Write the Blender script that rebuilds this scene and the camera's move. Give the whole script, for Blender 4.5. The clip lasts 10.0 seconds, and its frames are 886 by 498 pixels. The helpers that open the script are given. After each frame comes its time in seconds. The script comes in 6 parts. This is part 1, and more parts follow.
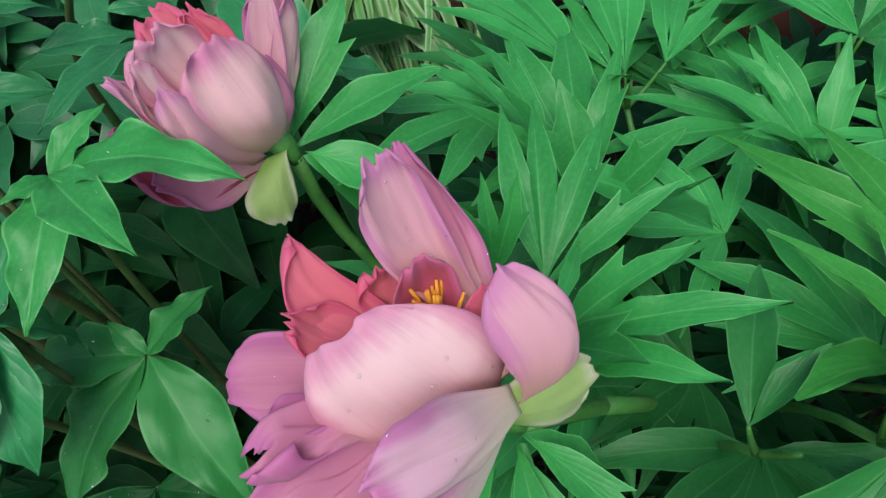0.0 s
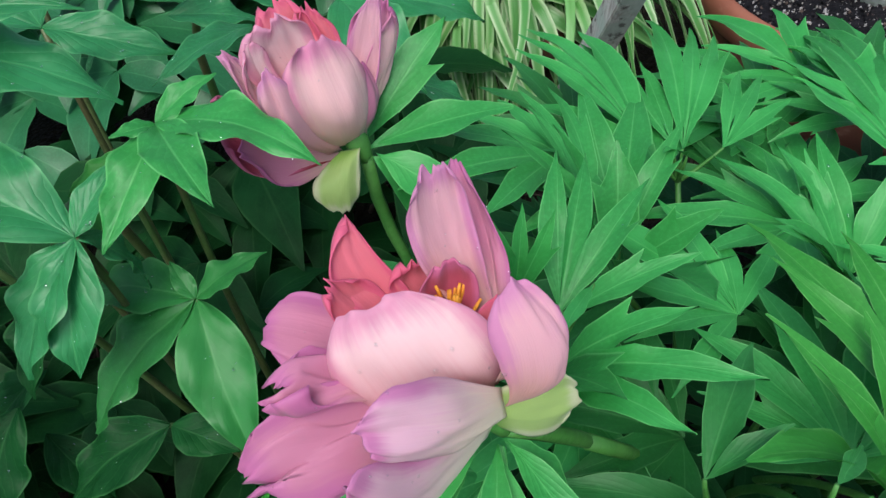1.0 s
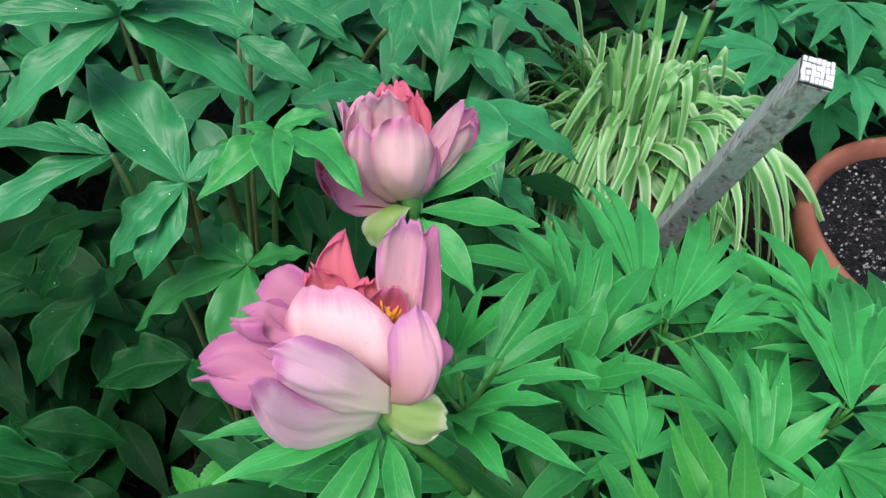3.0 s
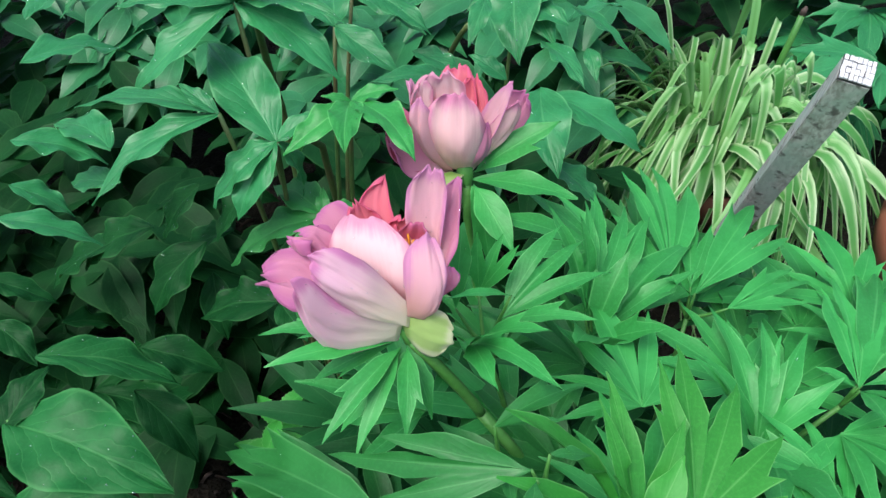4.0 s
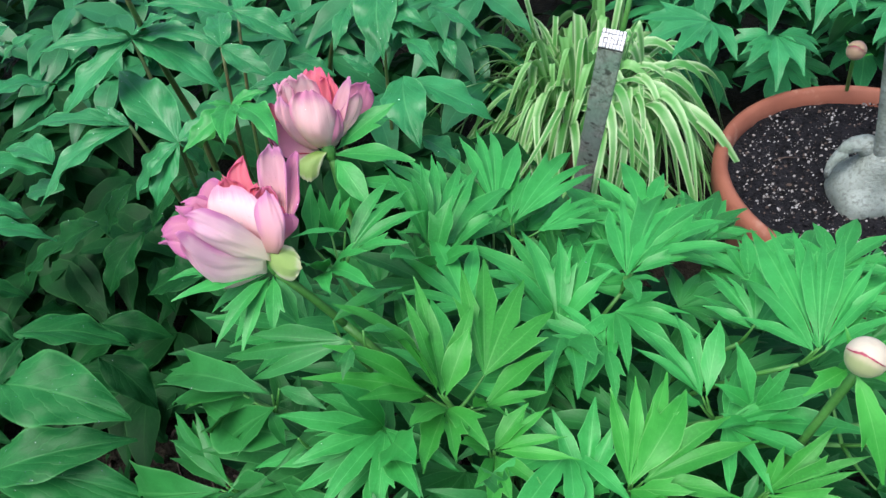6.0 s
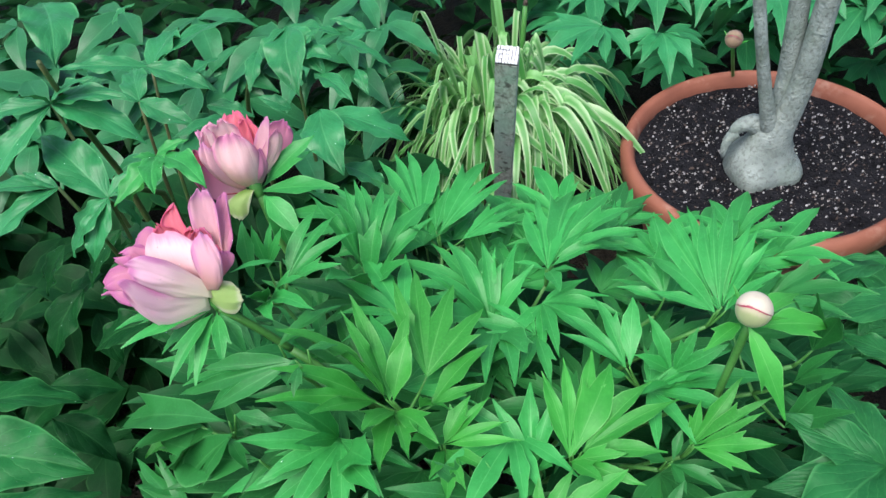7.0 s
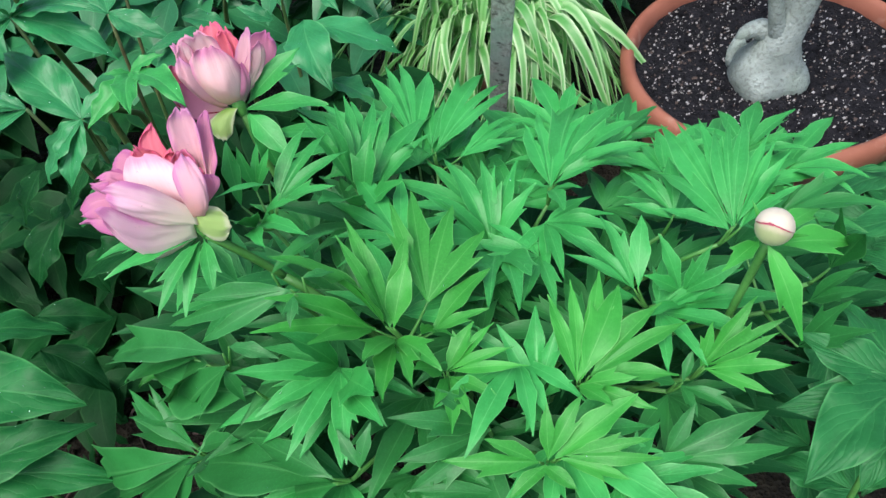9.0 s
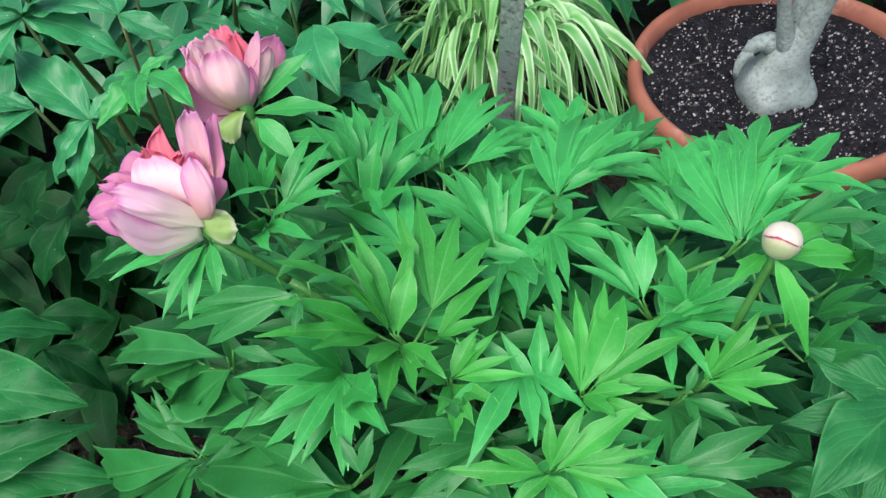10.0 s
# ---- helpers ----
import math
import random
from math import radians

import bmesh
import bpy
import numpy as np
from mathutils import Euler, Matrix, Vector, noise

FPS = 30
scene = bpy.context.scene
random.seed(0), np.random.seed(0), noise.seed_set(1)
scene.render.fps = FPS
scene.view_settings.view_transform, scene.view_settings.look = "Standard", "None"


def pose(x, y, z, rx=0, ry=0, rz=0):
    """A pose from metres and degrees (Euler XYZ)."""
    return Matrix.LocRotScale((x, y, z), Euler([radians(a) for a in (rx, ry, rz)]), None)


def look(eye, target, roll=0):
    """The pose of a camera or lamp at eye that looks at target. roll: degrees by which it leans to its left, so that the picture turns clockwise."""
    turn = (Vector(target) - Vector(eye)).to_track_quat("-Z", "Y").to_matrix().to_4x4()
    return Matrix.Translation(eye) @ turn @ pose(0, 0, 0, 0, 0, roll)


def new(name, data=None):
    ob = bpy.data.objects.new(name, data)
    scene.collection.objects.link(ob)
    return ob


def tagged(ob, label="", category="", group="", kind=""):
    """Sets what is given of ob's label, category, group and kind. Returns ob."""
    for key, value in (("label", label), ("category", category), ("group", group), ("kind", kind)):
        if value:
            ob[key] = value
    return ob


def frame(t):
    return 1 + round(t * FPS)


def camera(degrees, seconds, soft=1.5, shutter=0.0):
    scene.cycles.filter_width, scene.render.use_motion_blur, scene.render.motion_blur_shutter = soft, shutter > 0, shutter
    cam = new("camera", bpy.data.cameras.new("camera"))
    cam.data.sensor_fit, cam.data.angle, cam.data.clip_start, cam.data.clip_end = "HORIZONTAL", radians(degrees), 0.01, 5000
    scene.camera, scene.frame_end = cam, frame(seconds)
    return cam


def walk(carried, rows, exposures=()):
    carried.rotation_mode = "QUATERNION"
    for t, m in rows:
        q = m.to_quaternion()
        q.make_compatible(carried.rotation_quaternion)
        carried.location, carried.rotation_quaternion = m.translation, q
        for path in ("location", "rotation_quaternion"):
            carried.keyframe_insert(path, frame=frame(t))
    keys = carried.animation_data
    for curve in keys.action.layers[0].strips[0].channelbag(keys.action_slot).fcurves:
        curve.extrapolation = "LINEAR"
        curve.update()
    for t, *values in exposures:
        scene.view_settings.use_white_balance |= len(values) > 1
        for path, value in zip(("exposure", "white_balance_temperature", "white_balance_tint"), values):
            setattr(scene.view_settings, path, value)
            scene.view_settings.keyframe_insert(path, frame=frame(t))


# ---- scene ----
cam = camera(61.5, 10.0)
ROWS = [
    (0.0, -0.0174, -0.1122, 0.7631, 31.49, 10.57, -39.10),
    (0.5, -0.0196, -0.1240, 0.7851, 32.60, 10.17, -35.09),
    (1.0, -0.0239, -0.1386, 0.7870, 35.72, 6.16, -25.84),
    (1.5, -0.0313, -0.1482, 0.7874, 38.33, 2.06, -16.82),
    (2.0, -0.0257, -0.1699, 0.8120, 41.79, -1.01, -10.51),
    (2.5, -0.0012, -0.2129, 0.8363, 43.32, -2.79, -6.24),
    (3.0, 0.0220, -0.2357, 0.8462, 44.47, -2.82, -2.17),
    (3.2, 0.0269, -0.2441, 0.8431, 44.21, -2.14, 0.83),
    (4.3, 0.0987, -0.3322, 0.8999, 45.02, 1.03, 7.89),
    (4.5, 0.1087, -0.3391, 0.9155, 44.78, -0.12, 7.60),
    (5.0, 0.1533, -0.3694, 0.9351, 44.21, 1.22, 5.57),
    (5.5, 0.1798, -0.4132, 0.9594, 43.72, 2.77, 4.35),
    (5.7, 0.1950, -0.4332, 0.9651, 43.62, 3.54, 3.68),
    (6.8, 0.2274, -0.4913, 0.9999, 44.59, 7.26, -4.64),
    (7.0, 0.2280, -0.4967, 1.0023, 44.62, 6.53, -6.51),
    (7.5, 0.2141, -0.4943, 0.9953, 43.86, 5.44, -8.27),
    (8.0, 0.2119, -0.4791, 0.9808, 40.03, 6.65, -8.68),
    (8.5, 0.2136, -0.4695, 0.9763, 38.00, 6.07, -8.05),
    (9.0, 0.2181, -0.4693, 0.9787, 38.16, 6.54, -7.94),
    (9.5, 0.2160, -0.4682, 0.9801, 38.44, 6.04, -7.20),
    (10.0, 0.2153, -0.4680, 0.9792, 38.76, 5.99, -6.96),
]
walk(cam, [(t, pose(x, y, z, rx, ry, rz)) for t, x, y, z, rx, ry, rz in ROWS],
     exposures=[(0.0, 0.38), (1.0, 0.56), (2.5, 0.68), (4.5, 0.92), (7.5, 1.0), (10.0, 1.04)])

# ---- world, sun, exposure ----
world = bpy.data.worlds.new("sky")
scene.world = world
world.use_nodes = True
wn = world.node_tree
sky = wn.nodes.new("ShaderNodeTexSky")
sky.sky_type, sky.sun_disc = "NISHITA", False
sky.sun_elevation, sky.sun_rotation = radians(64), radians(215)
sky.air_density, sky.dust_density, sky.ozone_density = 1.0, 2.5, 1.0
wn.nodes["Background"].inputs[1].default_value = 0.13
wn.links.new(sky.outputs[0], wn.nodes["Background"].inputs[0])
sun = new("sun", bpy.data.lights.new("sun", "SUN"))
sun.data.energy, sun.data.angle, sun.data.color = 1.9, radians(35), (1.0, 0.985, 0.99)
sun.matrix_world = look((-0.5, -0.75, 2.0), (0.1, 0.1, 0.0))


# ---- materials ----
class Nodes:
    """Shortcuts for wiring a material."""

    def __init__(self, name):
        self.mat = bpy.data.materials.new(name)
        self.mat.use_nodes = True
        self.tree = self.mat.node_tree
        self.bsdf = self.tree.nodes["Principled BSDF"]
        self.out = self.tree.nodes["Material Output"]

    def add(self, kind, **inputs):
        node = self.tree.nodes.new(kind)
        for key, value in inputs.items():
            self.put(node.inputs[key.replace("_", " ")], value)
        return node

    def put(self, socket, value):
        if isinstance(value, bpy.types.NodeSocket):
            self.tree.links.new(value, socket)
        else:
            socket.default_value = value

    def math(self, op, a, b=0.0, c=0.0):
        node = self.tree.nodes.new("ShaderNodeMath")
        node.operation = op
        for socket, value in zip(node.inputs, (a, b, c)):
            self.put(socket, value)
        return node.outputs[0]

    def mix(self, fac, a, b, blend="MIX"):
        node = self.tree.nodes.new("ShaderNodeMix")
        node.data_type, node.blend_type = "RGBA", blend
        self.put(node.inputs[0], fac)
        self.put(node.inputs[6], a if isinstance(a, bpy.types.NodeSocket) else (*a, 1))
        self.put(node.inputs[7], b if isinstance(b, bpy.types.NodeSocket) else (*b, 1))
        return node.outputs[2]

    def noise(self, scale, detail=4.0, vector=None, rough=0.55):
        node = self.add("ShaderNodeTexNoise", Scale=scale, Detail=detail, Roughness=rough)
        if vector is not None:
            self.tree.links.new(vector, node.inputs["Vector"])
        return node.outputs[0]

    def ramp(self, fac, low, high):
        node = self.add("ShaderNodeMapRange", Value=fac, From_Min=low, From_Max=high)
        node.interpolation_type = "SMOOTHSTEP"
        return node.outputs[0]

    def coords(self, kind="Object"):
        return self.tree.nodes.new("ShaderNodeTexCoord").outputs[kind]

    def bump(self, height, strength, distance):
        node = self.add("ShaderNodeBump", Strength=strength, Distance=distance, Height=height)
        self.tree.links.new(node.outputs[0], self.bsdf.inputs["Normal"])

    def uv(self):
        node = self.tree.nodes.new("ShaderNodeSeparateXYZ")
        self.tree.links.new(self.coords("UV"), node.inputs[0])
        return node.outputs[0], node.outputs[1]

    def random(self):
        return self.tree.nodes.new("ShaderNodeObjectInfo").outputs["Random"]

    def sheer(self, colour, share):
        """Lets some light through a thin sheet."""
        thin = self.add("ShaderNodeBsdfTranslucent", Color=colour)
        both = self.tree.nodes.new("ShaderNodeMixShader")
        both.inputs[0].default_value = share
        self.tree.links.new(self.bsdf.outputs[0], both.inputs[1])
        self.tree.links.new(thin.outputs[0], both.inputs[2])
        self.tree.links.new(both.outputs[0], self.out.inputs["Surface"])

    def set(self, **inputs):
        for key, value in inputs.items():
            self.put(self.bsdf.inputs[key.replace("_", " ")], value)
        return self.mat


def leaf_material(name, deep, light, rib, veins, relief, rough, share=0.1, island=False, ribs=0.3, streaks=0.1, margin=0.5, shine=0.36):
    n = Nodes(name)
    u, v = n.uv()
    across = n.math("ABSOLUTE", n.math("SUBTRACT", v, 0.5))
    place = n.coords()
    chance = n.tree.nodes.new("ShaderNodeNewGeometry").outputs["Random Per Island"] if island else n.random()
    body = n.mix(n.ramp(n.noise(28, 3, place), 0.3, 0.72), deep, light)
    body = n.mix(n.math("MULTIPLY", chance, 0.9), body, [a * 0.5 + b * 0.22 for a, b in zip(deep, light)])
    grain = n.noise(420, 3, place)
    body = n.mix(n.math("MULTIPLY", n.ramp(grain, 0.42, 0.75), 0.4), body, light)
    blotch = n.ramp(n.noise(75, 4, place), 0.6, 0.78)
    body = n.mix(n.math("MULTIPLY", blotch, 0.25), body, [a * 0.75 for a in deep])
    midrib = n.math("SUBTRACT", 1.0, n.ramp(across, 0.006, 0.03))
    bend = n.math("MULTIPLY", n.noise(55, 2, place), 0.16)
    slant = n.math("SUBTRACT", n.math("MULTIPLY", n.math("ADD", u, bend), veins), n.math("MULTIPLY", n.math("POWER", across, 0.8), veins * 0.8))
    wave = n.math("ABSOLUTE", n.math("SINE", n.math("MULTIPLY", slant, math.pi)))
    side = n.math("SUBTRACT", 1.0, n.ramp(wave, 0.02, 0.2))
    edge = n.ramp(across, 0.45, 0.492)
    colour = n.mix(n.math("MULTIPLY", midrib, ribs), body, rib)
    colour = n.mix(n.math("MULTIPLY", side, streaks), colour, rib)
    colour = n.mix(n.math("MULTIPLY", edge, margin), colour, rib)
    height = n.math("ADD", n.math("MULTIPLY", n.math("POWER", wave, 0.5), 0.6), n.math("MULTIPLY", grain, 0.25))
    height = n.math("SUBTRACT", height, n.math("MULTIPLY", midrib, 0.7))
    n.bump(height, relief, 0.0012)
    n.sheer(n.mix(0.4, colour, (0.1, 0.34, 0.04)), share)
    gloss = n.math("ADD", rough, n.math("MULTIPLY", n.noise(60, 2, place), 0.14))
    return n.set(Base_Color=colour, Roughness=gloss, Specular_IOR_Level=shine)


def blade_material(name):
    """Strap leaf: green, with pale lengthwise stripes and margins that differ from blade to blade."""
    n = Nodes(name)
    u, v = n.uv()
    chance = n.random()
    across = n.math("ABSOLUTE", n.math("SUBTRACT", v, 0.5))
    green = n.mix(chance, (0.06, 0.27, 0.05), (0.14, 0.39, 0.10))
    pale = n.mix(n.ramp(chance, 0.45, 0.95), (0.48, 0.64, 0.36), (0.19, 0.46, 0.14))
    stripe = n.ramp(n.math("ADD", across, n.math("MULTIPLY", n.math("SUBTRACT", chance, 0.5), 0.36)), 0.12, 0.5)
    colour = n.mix(stripe, green, pale)
    colour = n.mix(n.math("MULTIPLY", n.ramp(n.noise(35, 3, n.coords()), 0.5, 0.75), 0.15), colour, (0.36, 0.46, 0.18))
    n.bump(n.math("SINE", n.math("MULTIPLY", v, 40.0)), 0.15, 0.001)
    n.sheer(colour, 0.25)
    return n.set(Base_Color=colour, Roughness=0.38, Specular_IOR_Level=0.5)


def petal_material(name, base, body, rim, share=0.35, throat=0.25):
    n = Nodes(name)
    u, v = n.uv()
    place = n.coords()
    across = n.math("MULTIPLY", n.math("ABSOLUTE", n.math("SUBTRACT", v, 0.5)), 2.0)
    streak = n.tree.nodes.new("ShaderNodeCombineXYZ")
    n.put(streak.inputs[0], n.math("MULTIPLY", u, 1.6))
    n.put(streak.inputs[1], n.math("MULTIPLY", v, 34.0))
    n.put(streak.inputs[2], n.math("MULTIPLY", n.random(), 9.0))
    lines = n.noise(1.0, 4, streak.outputs[0], 0.65)
    cloud = n.noise(42, 3, place)
    outward = n.math("MAXIMUM", n.ramp(across, 0.58, 1.02), n.ramp(u, 0.76, 1.02))
    outward = n.math("ADD", outward, n.math("MULTIPLY", n.math("SUBTRACT", cloud, 0.5), 1.1))
    outward = n.math("ADD", outward, n.math("MULTIPLY", n.math("SUBTRACT", lines, 0.5), 0.7))
    colour = n.mix(n.ramp(outward, 0.05, 0.95), body, rim)
    lean = n.math("ADD", u, n.math("MULTIPLY", n.math("SUBTRACT", v, 0.5), 0.3))
    lean = n.math("ADD", lean, n.math("MULTIPLY", n.math("SUBTRACT", lines, 0.5), 0.25))
    colour = n.mix(n.math("SUBTRACT", 1.0, n.ramp(lean, 0.0, throat)), colour, base)
    n.bump(n.math("ADD", lines, n.math("MULTIPLY", n.noise(300, 2, place), 0.2)), 0.25, 0.0012)
    n.sheer(colour, share)
    return n.set(Base_Color=colour, Roughness=0.5, Specular_IOR_Level=0.3, Sheen_Weight=0.15)


def plain_material(name, one, two, scale, rough, relief=0.3, fine=8.0, depth=0.002, metal=0.0):
    n = Nodes(name)
    place = n.coords()
    big, small = n.noise(scale, 5, place), n.noise(scale * fine, 4, place)
    colour = n.mix(n.ramp(big, 0.32, 0.68), one, two)
    colour = n.mix(n.math("MULTIPLY", n.ramp(small, 0.4, 0.75), 0.45), colour, [c * 0.55 for c in one])
    n.bump(n.math("ADD", small, n.math("MULTIPLY", big, 0.5)), relief, depth)
    return n.set(Base_Color=colour, Roughness=rough, Metallic=metal)


def clay_material(name, one, two):
    """Terracotta: mottled, with pale bloom and darker damp patches."""
    n = Nodes(name)
    place = n.coords()
    colour = n.mix(n.ramp(n.noise(9, 5, place), 0.3, 0.7), one, two)
    colour = n.mix(n.math("MULTIPLY", n.ramp(n.noise(30, 6, place), 0.55, 0.75), 0.35), colour, (0.5, 0.33, 0.25))
    colour = n.mix(n.math("MULTIPLY", n.ramp(n.noise(5, 4, place), 0.55, 0.8), 0.5), colour, [c * 0.5 for c in one])
    n.bump(n.noise(260, 4, place), 0.25, 0.001)
    return n.set(Base_Color=colour, Roughness=0.75)


def soil_material(name, one, two):
    n = Nodes(name)
    place = n.coords()
    lumps = n.add("ShaderNodeTexVoronoi", Scale=170.0)
    n.tree.links.new(place, lumps.inputs["Vector"])
    colour = n.mix(n.ramp(n.noise(60, 6, place), 0.3, 0.7), one, two)
    colour = n.mix(n.math("MULTIPLY", n.ramp(n.noise(240, 3, place), 0.6, 0.8), 0.5), colour, [c * 2.4 for c in two])
    n.bump(n.math("ADD", lumps.outputs["Distance"], n.noise(120, 5, place)), 0.8, 0.006)
    return n.set(Base_Color=colour, Roughness=0.85, Specular_IOR_Level=0.15)


def wood_material(name):
    """Weathered stake: grey-brown, with lichen green in the grain."""
    n = Nodes(name)
    place = n.coords()
    stretch = n.add("ShaderNodeMapping", Scale=(1, 1, 0.12))
    n.tree.links.new(place, stretch.inputs["Vector"])
    grain = n.noise(240, 5, stretch.outputs[0])
    colour = n.mix(n.ramp(grain, 0.35, 0.65), (0.30, 0.285, 0.25), (0.54, 0.54, 0.49))
    colour = n.mix(n.math("MULTIPLY", n.ramp(n.noise(26, 5, place), 0.42, 0.6), 0.75), colour, (0.36, 0.46, 0.38))
    colour = n.mix(n.math("MULTIPLY", n.ramp(n.noise(70, 4, place), 0.56, 0.68), 0.8), colour, (0.06, 0.05, 0.045))
    n.bump(grain, 0.5, 0.0015)
    return n.set(Base_Color=colour, Roughness=0.85)


def bark_material(name):
    n = Nodes(name)
    place = n.coords()
    colour = n.mix(n.ramp(n.noise(22, 5, place), 0.3, 0.7), (0.165, 0.20, 0.178), (0.32, 0.37, 0.34))
    colour = n.mix(n.math("MULTIPLY", n.ramp(n.noise(14, 3, place), 0.45, 0.7), 0.4), colour, (0.13, 0.19, 0.125))
    flat = n.add("ShaderNodeMapping", Scale=(1, 1, 4))
    n.tree.links.new(place, flat.inputs["Vector"])
    rings = n.noise(90, 4, flat.outputs[0])
    colour = n.mix(n.math("MULTIPLY", n.ramp(rings, 0.55, 0.75), 0.35), colour, (0.25, 0.27, 0.22))
    colour = n.mix(n.math("MULTIPLY", n.ramp(n.noise(170, 5, place), 0.47, 0.66), 0.6), colour, (0.1, 0.115, 0.1))
    n.bump(n.math("ADD", n.math("MULTIPLY", rings, 0.5), n.noise(260, 4, place)), 0.9, 0.003)
    return n.set(Base_Color=colour, Roughness=0.6)


LACY = leaf_material("lacy_leaf", (0.023, 0.255, 0.046), (0.048, 0.362, 0.078), (0.16, 0.54, 0.165), 7, 0.14, 0.4, streaks=0.07, shine=0.36)
# Lacy green darkened: shade on the lower leaves is put into this colour
SHADED = leaf_material("shaded_leaf", (0.014, 0.150, 0.026), (0.028, 0.214, 0.045), (0.10, 0.33, 0.10), 7, 0.12, 0.42, streaks=0.06)
FRESH = leaf_material("fresh_leaf", (0.025, 0.238, 0.028), (0.050, 0.325, 0.046), (0.17, 0.46, 0.13), 7, 0.12, 0.42, streaks=0.07, shine=0.3)
BROAD = leaf_material("broad_leaf", (0.018, 0.182, 0.052), (0.038, 0.272, 0.092), (0.115, 0.40, 0.15), 7, 0.3, 0.34, streaks=0.16)
# Shade low in the tall and low peonies is painted into this green
DARK_SHADED = leaf_material("dark_shaded_leaf", (0.004, 0.054, 0.013), (0.011, 0.094, 0.021), (0.045, 0.19, 0.053), 7, 0.3, 0.42, streaks=0.16, shine=0.12)
VEINED = leaf_material("veined_leaf", (0.010, 0.105, 0.026), (0.022, 0.172, 0.044), (0.075, 0.30, 0.09), 8, 0.5, 0.42, streaks=0.24, shine=0.22)
WAVY = leaf_material("wavy_leaf", (0.009, 0.112, 0.025), (0.021, 0.172, 0.042), (0.075, 0.29, 0.085), 6, 0.5, 0.4, streaks=0.22, shine=0.18)
# Deep shade inside the foliage is painted into this near-black green
SHADED_MASS = leaf_material("shaded_shrub_leaf", (0.003, 0.036, 0.008), (0.009, 0.066, 0.016), (0.03, 0.11, 0.03), 7, 0.2, 0.45, island=True, shine=0.1)
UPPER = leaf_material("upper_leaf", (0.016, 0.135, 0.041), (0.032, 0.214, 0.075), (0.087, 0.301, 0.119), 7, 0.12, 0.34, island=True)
# Leaf green with the shade beneath the lacy bush's top mixed in
INNER_SHADED = leaf_material("inner_shaded_leaf", (0.006, 0.064, 0.016), (0.013, 0.102, 0.027), (0.042, 0.155, 0.048), 7, 0.12, 0.46, island=True, shine=0.12)
BLADE = blade_material("grass_blade")
STEM = plain_material("green_stem", (0.05, 0.21, 0.035), (0.085, 0.27, 0.055), 30, 0.5)
RED_STEM = plain_material("reddish_stem", (0.06, 0.15, 0.035), (0.11, 0.1, 0.04), 18, 0.5)
SEPAL = petal_material("sepal", (0.24, 0.42, 0.08), (0.38, 0.54, 0.17), (0.58, 0.62, 0.38), 0.3)
BUD_SKIN = petal_material("bud_skin", (0.66, 0.46, 0.40), (0.66, 0.59, 0.46), (0.62, 0.55, 0.42), 0.2)
GREEN_SKIN = petal_material("green_bud_skin", (0.20, 0.30, 0.09), (0.33, 0.38, 0.18), (0.46, 0.42, 0.27), 0.15)
PALE = petal_material("pale_petal", (0.74, 0.25, 0.30), (0.92, 0.69, 0.69), (0.78, 0.36, 0.50), 0.35, 0.9)
ROSE = petal_material("rose_petal", (0.72, 0.44, 0.41), (0.64, 0.25, 0.38), (0.58, 0.18, 0.38), 0.35, 0.45)
CREAM = petal_material("cream_petal", (0.94, 0.82, 0.66), (0.83, 0.53, 0.63), (0.67, 0.25, 0.47), 0.33, 0.75)
CORAL = petal_material("coral_petal", (0.76, 0.24, 0.22), (0.78, 0.20, 0.26), (0.74, 0.14, 0.25), 0.35)
PEACH = petal_material("peach_petal", (0.80, 0.44, 0.39), (0.82, 0.48, 0.54), (0.70, 0.30, 0.51), 0.38, 0.6)
BLUSH = petal_material("blush_petal", (0.88, 0.64, 0.50), (0.92, 0.63, 0.63), (0.76, 0.30, 0.48), 0.38, 0.6)
DEEP = petal_material("deep_petal", (0.3, 0.02, 0.0342), (0.5, 0.09, 0.148), (0.6, 0.15, 0.285), 0.3)
BROWN_BUD = petal_material("brown_bud", (0.24, 0.22, 0.1), (0.32, 0.22, 0.14), (0.24, 0.13, 0.1), 0.1)
STAMEN = plain_material("stamen", (0.85, 0.4, 0.03), (0.8, 0.3, 0.03), 300, 0.6)
CLAY = clay_material("terracotta", (0.215, 0.068, 0.038), (0.29, 0.102, 0.060))
# Dark clay of the old pot; on the wide pot, painted shade
OLD_SHADED_CLAY = clay_material("old_shaded_terracotta", (0.1, 0.037, 0.024), (0.16, 0.06, 0.038))
POTTING = soil_material("potting_soil", (0.005, 0.005, 0.0062), (0.014, 0.0135, 0.016))
EARTH = soil_material("garden_earth", (0.009, 0.008, 0.006), (0.02, 0.018, 0.012))
PERLITE = plain_material("perlite", (0.42, 0.41, 0.40), (0.17, 0.15, 0.13), 90, 0.8)
CHIP = plain_material("bark_chip", (0.05, 0.032, 0.024), (0.1, 0.07, 0.055), 60, 0.8)
WOOD = wood_material("weathered_wood")
WHITE = plain_material("white_paint", (0.75, 0.75, 0.74), (0.6, 0.6, 0.6), 220, 0.7)
BLACK = plain_material("dark_gap", (0.03, 0.03, 0.03), (0.05, 0.05, 0.05), 100, 0.8)
BARK = bark_material("smooth_bark")

